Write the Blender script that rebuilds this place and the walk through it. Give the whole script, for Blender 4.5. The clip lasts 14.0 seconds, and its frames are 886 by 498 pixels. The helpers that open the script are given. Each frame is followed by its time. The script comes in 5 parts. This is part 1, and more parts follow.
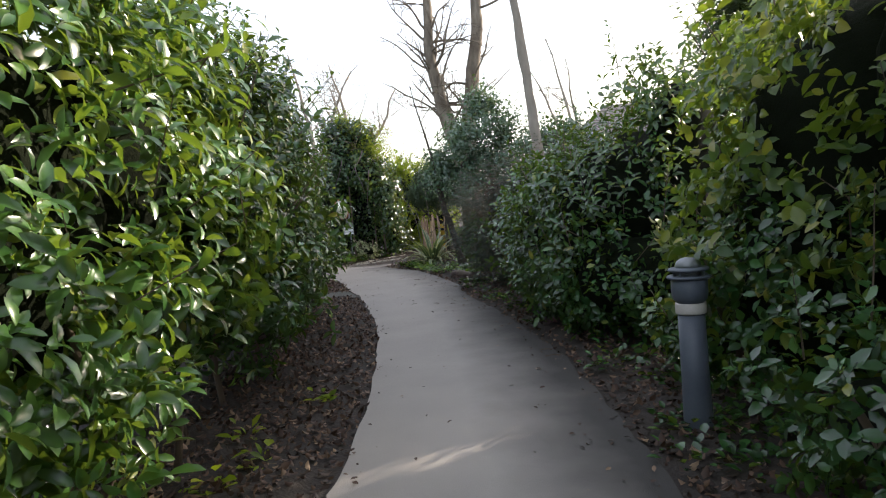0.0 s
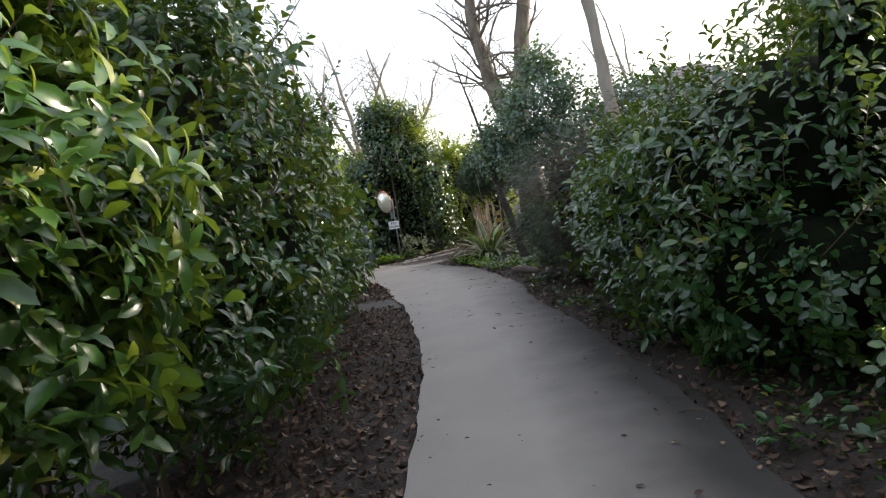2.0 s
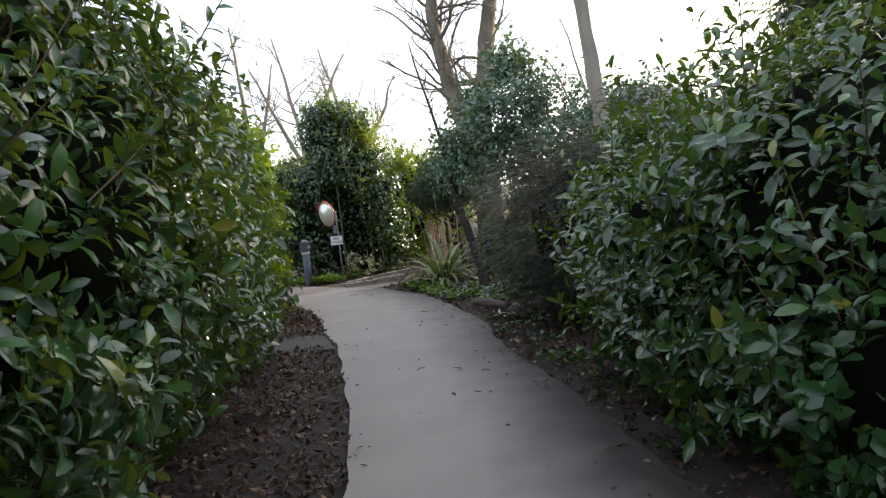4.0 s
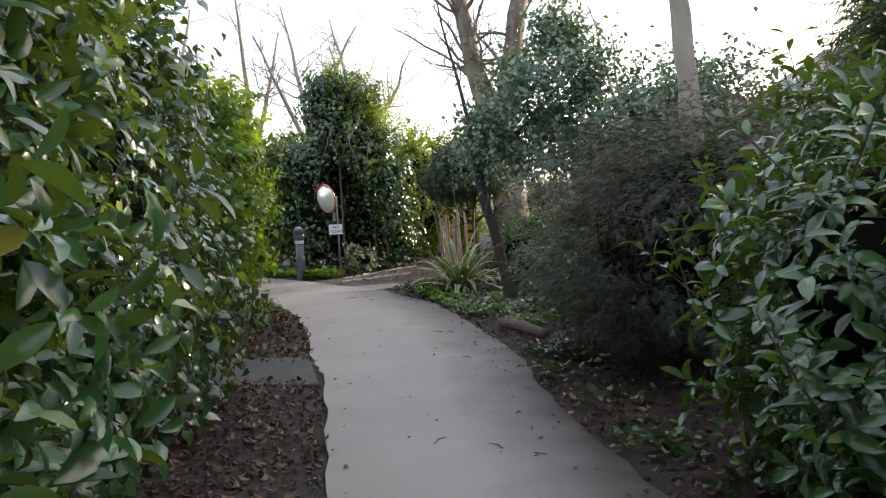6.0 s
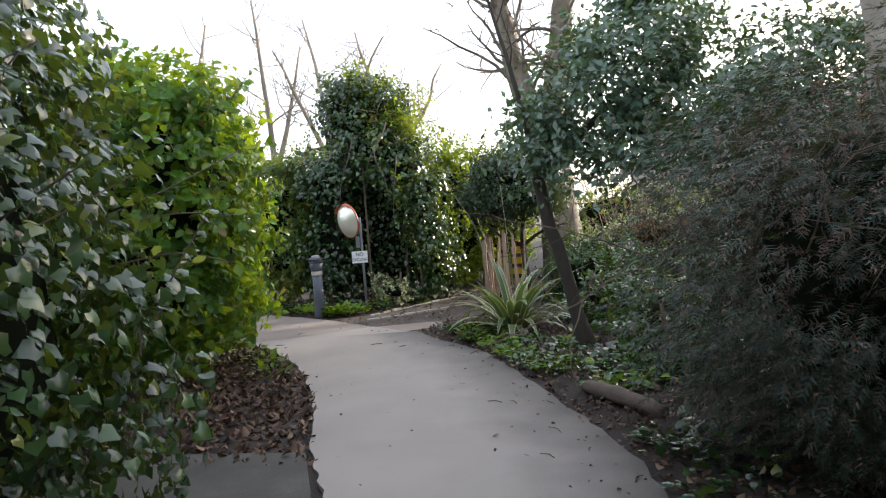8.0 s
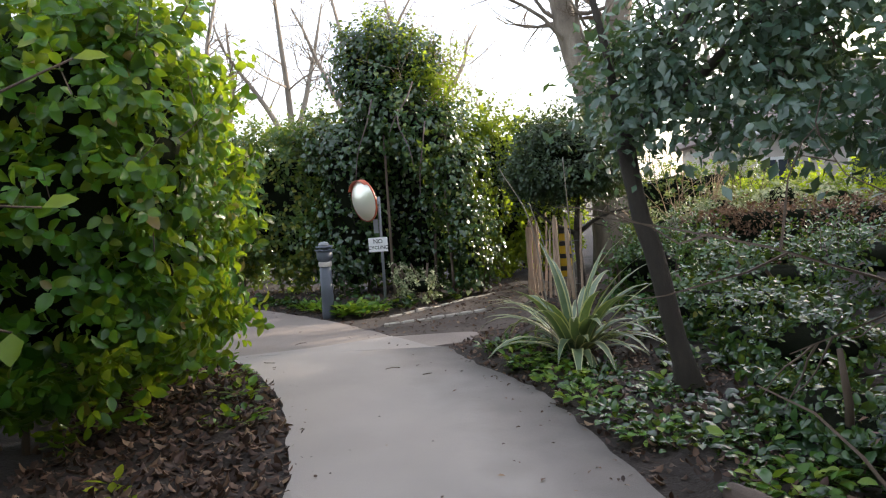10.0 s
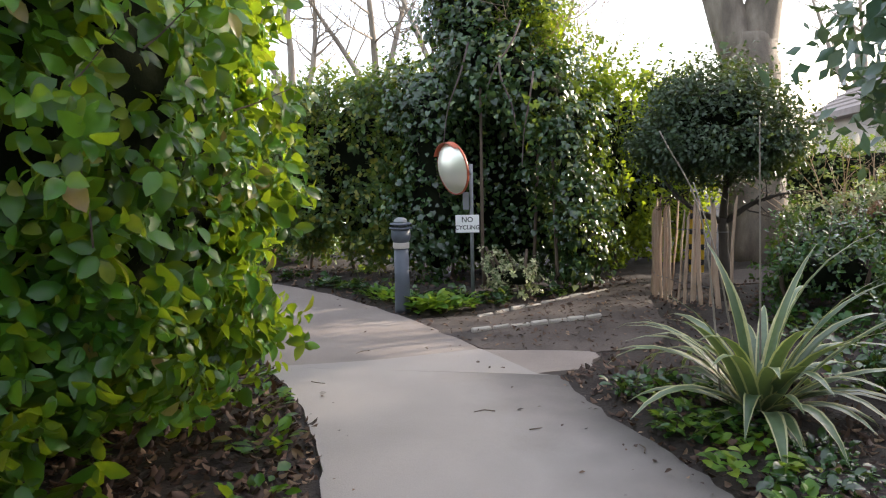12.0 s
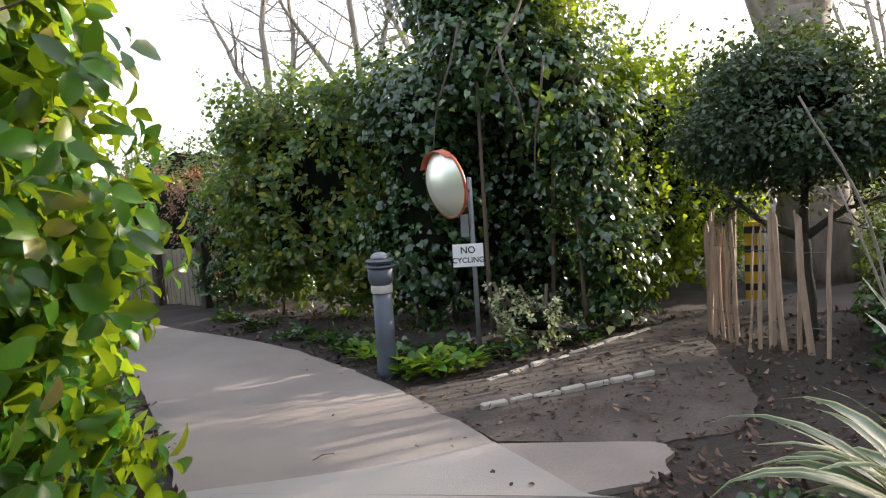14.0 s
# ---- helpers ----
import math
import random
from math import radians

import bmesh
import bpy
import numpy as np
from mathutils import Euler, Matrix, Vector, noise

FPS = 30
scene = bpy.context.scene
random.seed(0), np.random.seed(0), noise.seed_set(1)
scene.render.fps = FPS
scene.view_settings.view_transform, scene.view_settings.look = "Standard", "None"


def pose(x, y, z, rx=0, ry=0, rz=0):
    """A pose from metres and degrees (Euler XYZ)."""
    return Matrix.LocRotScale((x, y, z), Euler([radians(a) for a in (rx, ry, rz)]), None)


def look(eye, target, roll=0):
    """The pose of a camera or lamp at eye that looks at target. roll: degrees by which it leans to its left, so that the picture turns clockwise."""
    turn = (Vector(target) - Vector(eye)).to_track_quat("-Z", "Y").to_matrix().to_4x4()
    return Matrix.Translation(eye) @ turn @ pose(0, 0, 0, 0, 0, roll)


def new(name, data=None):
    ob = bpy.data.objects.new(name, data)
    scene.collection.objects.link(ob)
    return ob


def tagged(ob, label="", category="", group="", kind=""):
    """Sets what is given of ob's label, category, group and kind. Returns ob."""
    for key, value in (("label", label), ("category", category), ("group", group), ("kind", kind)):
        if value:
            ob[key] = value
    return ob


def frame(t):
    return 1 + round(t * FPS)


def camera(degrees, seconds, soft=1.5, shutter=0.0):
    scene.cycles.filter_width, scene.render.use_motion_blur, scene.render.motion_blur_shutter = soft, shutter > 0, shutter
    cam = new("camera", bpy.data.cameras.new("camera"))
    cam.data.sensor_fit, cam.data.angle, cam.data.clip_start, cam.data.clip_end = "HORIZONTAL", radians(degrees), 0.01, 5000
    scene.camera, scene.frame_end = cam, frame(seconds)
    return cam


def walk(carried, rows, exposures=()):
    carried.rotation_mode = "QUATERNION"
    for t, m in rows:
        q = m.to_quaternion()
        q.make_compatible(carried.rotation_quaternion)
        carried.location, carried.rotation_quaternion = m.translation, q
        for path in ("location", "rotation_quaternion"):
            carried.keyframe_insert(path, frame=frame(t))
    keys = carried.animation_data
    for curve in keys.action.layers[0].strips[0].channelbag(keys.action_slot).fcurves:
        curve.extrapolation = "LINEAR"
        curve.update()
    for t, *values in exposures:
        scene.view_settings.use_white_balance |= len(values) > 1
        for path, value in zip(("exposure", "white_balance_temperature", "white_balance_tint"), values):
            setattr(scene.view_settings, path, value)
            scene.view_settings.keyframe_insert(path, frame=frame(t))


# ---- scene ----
cam = camera(65.1, 14.0, soft=1.2)
PATH = [
    (0, (1.192, -2.163, 1.522), (1.086, -0.171, 1.388), -5.3),
    (0.5, (1.203, -1.59, 1.529), (0.938, 0.389, 1.427), -7.7),
    (1, (1.165, -1.053, 1.503), (0.956, 0.936, 1.502), -7.1),
    (1.5, (1.124, -0.507, 1.464), (0.774, 1.46, 1.365), -7.3),
    (2, (1.043, 0.117, 1.488), (0.773, 2.093, 1.338), -9.1),
    (2.5, (0.953, 0.531, 1.462), (0.548, 2.483, 1.304), -6.8),
    (3, (0.85, 1.109, 1.439), (0.639, 3.077, 1.15), -4.5),
    (3.2, (0.857, 1.345, 1.448), (0.743, 3.33, 1.235), -7.2),
    (5.3, (0.613, 3.329, 1.523), (0.498, 5.323, 1.425), -4.4),
    (5.5, (0.56, 3.562, 1.537), (0.559, 5.56, 1.436), -4.3),
    (6, (0.463, 4.158, 1.535), (0.335, 6.147, 1.379), -3.0),
    (6.5, (0.408, 4.716, 1.489), (0.349, 6.709, 1.337), -2.5),
    (7, (0.328, 5.307, 1.509), (0.222, 7.299, 1.367), -0.9),
    (7.5, (0.286, 5.853, 1.456), (0.094, 7.841, 1.345), -3.8),
    (8, (0.155, 6.42, 1.459), (-0.067, 8.406, 1.377), -4.5),
    (8.2, (0.176, 6.685, 1.492), (-0.134, 8.656, 1.351), -4.0),
    (10.3, (-0.216, 8.774, 1.543), (-0.525, 10.745, 1.397), -3.5),
    (10.5, (-0.219, 8.9, 1.544), (-0.747, 10.822, 1.389), -2.5),
    (11, (-0.423, 9.469, 1.534), (-1.074, 11.358, 1.442), -3.6),
    (11.5, (-0.566, 10.003, 1.558), (-1.012, 11.946, 1.401), -3.6),
    (12, (-0.748, 10.486, 1.577), (-1.285, 12.399, 1.347), -1.2),
    (12.5, (-0.882, 10.91, 1.61), (-1.327, 12.856, 1.49), -2.5),
    (13, (-0.873, 11.41, 1.544), (-1.454, 13.319, 1.407), 0.4),
    (13.5, (-0.98, 11.747, 1.499), (-1.683, 13.617, 1.423), -2.1),
    (14, (-1.167, 12.326, 1.548), (-1.713, 14.242, 1.373), -3.9),
]
walk(cam, [(t, look(eye, target, roll)) for t, eye, target, roll in PATH], [(0, 0.8, 6500, 12), (2.5, 0.8, 6500, 12), (3, 0.8, 6500, 12), (5.5, 1.0, 6500, 13), (8, 1.12, 6500, 13), (10.5, 1.16, 6500, 14), (12.5, 1.27, 6500, 15), (14, 1.22, 6500, 14)])

# ---- world and sun: low winter sun ahead and to the right ----
SUN_EL, SUN_AZ = radians(16.5), math.atan2(0.77, 0.63)   # azimuth clockwise from +y
world = bpy.data.worlds.new("sky")
scene.world = world
world.use_nodes = True
wn = world.node_tree.nodes
sky = wn.new("ShaderNodeTexSky")
sky.sky_type = "NISHITA"
sky.sun_disc = False
sky.sun_elevation, sky.sun_rotation = SUN_EL, SUN_AZ
sky.air_density, sky.dust_density, sky.ozone_density = 1.0, 3.0, 1.0
wn["Background"].inputs["Strength"].default_value = 0.15
haze = wn.new("ShaderNodeMix")          # thin high cloud whitens the whole sky
haze.data_type, haze.blend_type = "RGBA", "ADD"
haze.inputs[0].default_value = 1.0
haze.inputs[7].default_value = (3.5, 3.6, 3.75, 1)
world.node_tree.links.new(sky.outputs[0], haze.inputs[6])
world.node_tree.links.new(haze.outputs[2], wn["Background"].inputs[0])
sun = new("sun", bpy.data.lights.new("sun", "SUN"))
sun.data.energy, sun.data.angle, sun.data.color = 5.0, radians(0.6), (1.0, 0.9, 0.74)
sun.matrix_world = look((0, 0, 30), (-30 * math.sin(SUN_AZ) * math.cos(SUN_EL), -30 * math.cos(SUN_AZ) * math.cos(SUN_EL), 30 - 30 * math.sin(SUN_EL)))

# ---- materials ----


def base_material(name):
    m = bpy.data.materials.new(name)
    m.use_nodes = True
    return m, m.node_tree.nodes, m.node_tree.links


def ramp_node(n, stops):
    r = n.new("ShaderNodeValToRGB")
    e = r.color_ramp.elements
    while len(e) < len(stops):
        e.new(0.5)
    for el, (p, c) in zip(e, stops):
        el.position, el.color = p, (*c, 1)
    return r


def surface(name, stops, scale=8, rough=0.8, bump=0.3, detail=6, metal=0.0, fine=90, fine_mix=0.35, stretch=(1, 1, 1), rough_var=0.15):
    """Two noise scales drive the colour, the relief and the gloss."""
    m, n, l = base_material(name)
    b = n["Principled BSDF"]
    tc = n.new("ShaderNodeTexCoord")
    mp = n.new("ShaderNodeMapping")
    mp.inputs["Scale"].default_value = stretch
    l.new(tc.outputs["Object"], mp.inputs[0])
    big, small = n.new("ShaderNodeTexNoise"), n.new("ShaderNodeTexNoise")
    for t, s in ((big, scale), (small, fine)):
        t.inputs["Scale"].default_value, t.inputs["Detail"].default_value = s, detail
        l.new(mp.outputs[0], t.inputs["Vector"])
    mix = n.new("ShaderNodeMix")
    mix.inputs[0].default_value = fine_mix
    l.new(big.outputs[0], mix.inputs[2])
    l.new(small.outputs[0], mix.inputs[3])
    r = ramp_node(n, stops)
    l.new(mix.outputs[0], r.inputs[0])
    l.new(r.outputs[0], b.inputs["Base Color"])
    mr = n.new("ShaderNodeMapRange")
    mr.inputs[3].default_value, mr.inputs[4].default_value = max(0.05, rough - rough_var), min(1, rough + rough_var)
    l.new(big.outputs[0], mr.inputs[0])
    l.new(mr.outputs[0], b.inputs["Roughness"])
    b.inputs["Metallic"].default_value = metal
    if bump:
        bp = n.new("ShaderNodeBump")
        bp.inputs["Strength"].default_value, bp.inputs["Distance"].default_value = bump, 0.02
        l.new(mix.outputs[0], bp.inputs["Height"])
        l.new(bp.outputs[0], b.inputs["Normal"])
    return m


def leafy(name, stops, rough=0.4, through_light=0.25, spec=0.5, glow=(0.34, 0.46, 0.03)):
    """Leaves: every leaf its own tone, slightly see-through, glossy on top."""
    m, n, l = base_material(name)
    b = n["Principled BSDF"]
    g, oi = n.new("ShaderNodeNewGeometry"), n.new("ShaderNodeObjectInfo")
    add = n.new("ShaderNodeMath")
    add.operation = "ADD"
    l.new(g.outputs["Random Per Island"], add.inputs[0])
    l.new(oi.outputs["Random"], add.inputs[1])
    fr = n.new("ShaderNodeMath")
    fr.operation = "FRACT"
    l.new(add.outputs[0], fr.inputs[0])
    r = ramp_node(n, stops)
    l.new(fr.outputs[0], r.inputs[0])
    tc, nz = n.new("ShaderNodeTexCoord"), n.new("ShaderNodeTexNoise")
    nz.inputs["Scale"].default_value, nz.inputs["Detail"].default_value = 30, 3
    l.new(tc.outputs["Object"], nz.inputs["Vector"])
    hs = n.new("ShaderNodeHueSaturation")
    mr = n.new("ShaderNodeMapRange")
    mr.inputs[3].default_value, mr.inputs[4].default_value = 0.65, 1.35
    l.new(nz.outputs[0], mr.inputs[0])
    l.new(mr.outputs[0], hs.inputs["Value"])
    l.new(r.outputs[0], hs.inputs["Color"])
    l.new(hs.outputs[0], b.inputs["Base Color"])
    b.inputs["Roughness"].default_value = rough
    b.inputs["Specular IOR Level"].default_value = spec
    tr = n.new("ShaderNodeBsdfTranslucent")
    tint = n.new("ShaderNodeMix")
    tint.data_type = "RGBA"
    tint.inputs[0].default_value = 0.6
    tint.inputs[7].default_value = (*glow, 1)
    l.new(hs.outputs[0], tint.inputs[6])
    l.new(tint.outputs[2], tr.inputs[0])
    ms = n.new("ShaderNodeMixShader")
    ms.inputs[0].default_value = through_light
    l.new(b.outputs[0], ms.inputs[1])
    l.new(tr.outputs[0], ms.inputs[2])
    l.new(ms.outputs[0], n["Material Output"].inputs[0])
    return m


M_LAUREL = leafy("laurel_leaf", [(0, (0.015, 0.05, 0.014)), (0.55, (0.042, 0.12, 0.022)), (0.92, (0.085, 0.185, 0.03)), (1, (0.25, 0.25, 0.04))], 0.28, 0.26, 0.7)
# laurel leaf again, with the shade put into a darker colour
M_SHADE = leafy("shaded_laurel_leaf", [(0, (0.01, 0.038, 0.013)), (0.6, (0.024, 0.082, 0.025)), (0.97, (0.05, 0.13, 0.034)), (1, (0.2, 0.2, 0.03))], 0.27, 0.2, 0.65)
M_GLOSSY = leafy("glossy_evergreen_leaf", [(0, (0.01, 0.036, 0.013)), (0.6, (0.025, 0.082, 0.024)), (0.96, (0.058, 0.135, 0.034)), (1, (0.22, 0.21, 0.03))], 0.25, 0.2, 0.75)
M_IVY = leafy("ivy_leaf", [(0, (0.01, 0.03, 0.014)), (0.65, (0.024, 0.062, 0.026)), (0.96, (0.055, 0.11, 0.038)), (1, (0.22, 0.24, 0.06))], 0.22, 0.2, 0.65)
M_HEDGE = leafy("hedge_leaf", [(0, (0.014, 0.055, 0.011)), (0.5, (0.03, 0.125, 0.012)), (0.9, (0.08, 0.21, 0.018)), (0.97, (0.2, 0.24, 0.03)), (1, (0.22, 0.13, 0.06))], 0.32, 0.44, 0.45, (0.4, 0.5, 0.013))
M_GOLD = leafy("golden_hedge_leaf", [(0, (0.05, 0.11, 0.015)), (0.5, (0.19, 0.285, 0.016)), (1, (0.35, 0.39, 0.027))], 0.42, 0.58, 0.4, (0.4, 0.5, 0.015))
M_MIXED = leafy("mixed_hedge_leaf", [(0, (0.018, 0.05, 0.016)), (0.55, (0.05, 0.11, 0.023)), (0.82, (0.13, 0.165, 0.026)), (1, (0.3, 0.26, 0.04))], 0.36, 0.36)
M_YEW = leafy("clipped_dome_leaf", [(0, (0.012, 0.03, 0.014)), (1, (0.03, 0.06, 0.022))], 0.5, 0.1)
M_HOLLY = leafy("blue_green_leaf", [(0, (0.034, 0.075, 0.052)), (0.7, (0.075, 0.135, 0.1)), (1, (0.18, 0.23, 0.18))], 0.26, 0.2, 0.7)
M_CONIFER = leafy("dull_conifer_spray", [(0, (0.009, 0.02, 0.015)), (0.6, (0.022, 0.042, 0.033)), (0.84, (0.05, 0.055, 0.045)), (0.9, (0.12, 0.065, 0.045)), (1, (0.16, 0.095, 0.065))], 0.55, 0.08, 0.35)
M_VARIEG = leafy("cream_edged_leaf", [(0, (0.1, 0.16, 0.07)), (0.5, (0.35, 0.37, 0.2)), (1, (0.6, 0.57, 0.36))], 0.45, 0.2)
M_HERB = leafy("low_green_leaf", [(0, (0.04, 0.12, 0.015)), (0.6, (0.09, 0.22, 0.02)), (1, (0.22, 0.3, 0.03))], 0.45, 0.35)
M_BEECH = leafy("brown_beech_leaf", [(0, (0.07, 0.04, 0.025)), (0.6, (0.16, 0.09, 0.05)), (1, (0.28, 0.17, 0.1))], 0.6, 0.2, 0.3, (0.4, 0.2, 0.08))
M_BROWNED = leafy("browned_spray", [(0, (0.04, 0.026, 0.02)), (0.6, (0.085, 0.05, 0.036)), (1, (0.15, 0.09, 0.065))], 0.6, 0.1, 0.3, (0.3, 0.15, 0.08))
M_FLAX = leafy("flax_blade_green", [(0, (0.055, 0.1, 0.055)), (1, (0.115, 0.17, 0.09))], 0.32, 0.15, 0.6)
M_FLAX_EDGE = leafy("flax_blade_cream", [(0, (0.42, 0.41, 0.2)), (1, (0.58, 0.55, 0.31))], 0.4, 0.25)
M_PLUME = leafy("dry_plume", [(0, (0.35, 0.24, 0.14)), (1, (0.55, 0.42, 0.28))], 0.8, 0.25, 0.2, (0.5, 0.35, 0.2))
M_LITTER = leafy("dead_leaf", [(0, (0.02, 0.012, 0.009)), (0.6, (0.065, 0.036, 0.024)), (0.9, (0.13, 0.078, 0.05)), (1, (0.28, 0.19, 0.12))], 0.6, 0.05, 0.3, (0.3, 0.15, 0.05))
# near-black stand-in for the shade deep inside foliage
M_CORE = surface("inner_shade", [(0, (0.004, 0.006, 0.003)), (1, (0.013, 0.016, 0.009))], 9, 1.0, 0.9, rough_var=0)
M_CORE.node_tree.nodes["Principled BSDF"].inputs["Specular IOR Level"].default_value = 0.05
M_TWIG = surface("twig_bark", [(0, (0.05, 0.035, 0.022)), (1, (0.14, 0.1, 0.065))], 12, 0.85, 0.5, stretch=(4, 4, 1))
M_BARK = surface("plane_bark", [(0.3, (0.07, 0.055, 0.04)), (0.5, (0.16, 0.13, 0.1)), (0.7, (0.3, 0.255, 0.2))], 3, 0.85, 0.5, stretch=(2, 2, 0.7))
M_DARKBARK = surface("dark_bark", [(0.2, (0.018, 0.014, 0.01)), (0.8, (0.06, 0.048, 0.035))], 9, 0.9, 0.8, stretch=(3, 3, 0.6))
M_GREYBARK = surface("pale_bark", [(0.2, (0.16, 0.13, 0.1)), (0.8, (0.34, 0.3, 0.25))], 5, 0.85, 0.4, stretch=(2, 2, 0.6))
M_PATH = surface("worn_concrete", [(0.2, (0.21, 0.186, 0.168)), (0.5, (0.295, 0.264, 0.24)), (0.8, (0.37, 0.332, 0.303))], 1.3, 0.75, 0.35, 9, fine=140, fine_mix=0.4)
def soiled_shaded(m, soil_shade, start, end):
    """Trodden-in soil and painted hedge shade spreading from the strip's far edge over the paving, with a ragged
    outline.
    """
    n, l = m.node_tree.nodes, m.node_tree.links
    uv = n.new("ShaderNodeUVMap")
    uv.uv_map = "across"
    at = n.new("ShaderNodeSeparateXYZ")
    l.new(uv.outputs[0], at.inputs[0])
    nz = n.new("ShaderNodeTexNoise")
    nz.inputs["Scale"].default_value, nz.inputs["Detail"].default_value = 2.2, 8
    tc = n.new("ShaderNodeTexCoord")
    l.new(tc.outputs["Object"], nz.inputs["Vector"])
    ad = n.new("ShaderNodeMath")
    ad.operation = "MULTIPLY_ADD"
    l.new(nz.outputs[0], ad.inputs[0])
    ad.inputs[1].default_value = 0.25
    l.new(at.outputs[0], ad.inputs[2])
    mr = n.new("ShaderNodeMapRange")
    mr.inputs[1].default_value, mr.inputs[2].default_value = start, end
    l.new(ad.outputs[0], mr.inputs[0])
    mx = n.new("ShaderNodeMix")
    mx.data_type = "RGBA"
    mx.inputs[7].default_value = (*soil_shade, 1)
    bs = n["Principled BSDF"].inputs["Base Color"]
    src = bs.links[0].from_socket
    l.new(mr.outputs[0], mx.inputs[0])
    l.new(src, mx.inputs[6])
    l.new(mx.outputs[2], bs)


# one dark tone carries both the soil and the hedge's shade
soiled_shaded(M_PATH, (0.03, 0.026, 0.023), 0.57, 1.03)
M_TARMAC = surface("worn_tarmac", [(0.25, (0.115, 0.093, 0.08)), (0.5, (0.228, 0.19, 0.166)), (0.75, (0.32, 0.274, 0.24))], 1.1, 0.8, 0.4, 9, fine=160, fine_mix=0.45)
M_SLAB = surface("mossy_slab", [(0.25, (0.03, 0.029, 0.024)), (0.5, (0.068, 0.064, 0.056)), (0.75, (0.125, 0.118, 0.105))], 3, 0.85, 0.4, 8)
M_SOIL = surface("bed_soil", [(0.15, (0.008, 0.006, 0.004)), (0.5, (0.023, 0.016, 0.012)), (0.8, (0.05, 0.036, 0.028))], 2.5, 0.95, 1.0, 9, fine=45, fine_mix=0.5)
M_DIRT = surface("trodden_earth", [(0.25, (0.03, 0.024, 0.02)), (0.5, (0.065, 0.05, 0.042)), (0.75, (0.135, 0.107, 0.09))], 1.6, 0.9, 0.8, 9, fine=50)
M_STONE = surface("pale_edging_stone", [(0.2, (0.28, 0.25, 0.21)), (0.8, (0.5, 0.46, 0.4))], 6, 0.85, 0.5)
M_POST = surface("bollard_paint", [(0.2, (0.055, 0.065, 0.085)), (0.8, (0.1, 0.115, 0.145))], 5, 0.5, 0.1)
M_BAND = surface("bollard_band", [(0.2, (0.4, 0.36, 0.33)), (0.8, (0.6, 0.56, 0.52))], 9, 0.5, 0.1)
M_STEEL = surface("galvanised_steel", [(0.2, (0.16, 0.17, 0.18)), (0.8, (0.27, 0.28, 0.29))], 10, 0.5, 0.1, metal=0.4)
M_ORANGE = surface("orange_plastic", [(0.2, (0.3, 0.06, 0.025)), (0.8, (0.45, 0.11, 0.05))], 6, 0.45, 0.05)
M_WHITE = surface("white_sign_face", [(0.2, (0.68, 0.68, 0.67)), (0.8, (0.85, 0.85, 0.84))], 6, 0.45, 0.03)
M_BLACK = surface("black_lettering", [(0.2, (0.015, 0.015, 0.015)), (0.8, (0.03, 0.03, 0.03))], 6, 0.5, 0)
M_PALE = surface("chestnut_pale", [(0.2, (0.19, 0.12, 0.075)), (0.5, (0.36, 0.25, 0.17)), (0.8, (0.52, 0.39, 0.28))], 7, 0.8, 0.5, stretch=(5, 5, 0.7))
M_GATE = surface("weathered_timber", [(0.2, (0.1, 0.085, 0.06)), (0.8, (0.24, 0.21, 0.15))], 7, 0.85, 0.5, stretch=(5, 5, 0.7))
M_WIRE = surface("fence_wire", [(0.2, (0.1, 0.1, 0.1)), (0.8, (0.2, 0.2, 0.2))], 20, 0.5, 0, metal=0.8)
M_ROOF = surface("roof_tile", [(0.2, (0.17, 0.14, 0.125)), (0.5, (0.26, 0.22, 0.2)), (0.8, (0.35, 0.3, 0.28))], 2, 0.85, 0.4)
M_RENDER = surface("house_render", [(0.2, (0.4, 0.36, 0.31)), (0.8, (0.55, 0.5, 0.44))], 2, 0.85, 0.2)
M_FRAME = surface("window_paint", [(0.2, (0.6, 0.6, 0.58)), (0.8, (0.75, 0.75, 0.73))], 5, 0.5, 0.05)
M_YELLOW = surface("barrier_yellow", [(0.2, (0.6, 0.36, 0.02)), (0.8, (0.75, 0.48, 0.03))], 6, 0.5, 0.05)
M_LOG = surface("barkless_log", [(0.2, (0.05, 0.037, 0.028)), (0.8, (0.17, 0.125, 0.1))], 6, 0.9, 0.9, stretch=(1, 1, 3))
M_MIRROR, _n, _l = base_material("clouded_mirror")
_n["Principled BSDF"].inputs["Metallic"].default_value = 0.6
_n["Principled BSDF"].inputs["Base Color"].default_value = (0.82, 0.79, 0.68, 1)
_n["Principled BSDF"].inputs["Roughness"].default_value = 0.36
M_GLASS, _n, _l = base_material("window_glass")
_n["Principled BSDF"].inputs["Base Color"].default_value = (0.04, 0.05, 0.06, 1)
_n["Principled BSDF"].inputs["Roughness"].default_value = 0.08

# ---- mesh helpers ----
RNG = np.random.default_rng(7)
ORIGIN = Matrix.Identity(4)


def thing(name, label, category, at=(0, 0, 0), group="", kind=""):
    ob = new(name)
    ob.location = at
    ob.empty_display_size = 0.1
    return tagged(ob, label, category, group, kind)


def adopt(ob, parent):
    if parent is not None:
        ob.parent = parent
        ob.matrix_parent_inverse = Matrix.Translation(parent.matrix_basis.translation).inverted()
    return ob


def smooth(me):
    me.polygons.foreach_set("use_smooth", np.ones(len(me.polygons), bool))


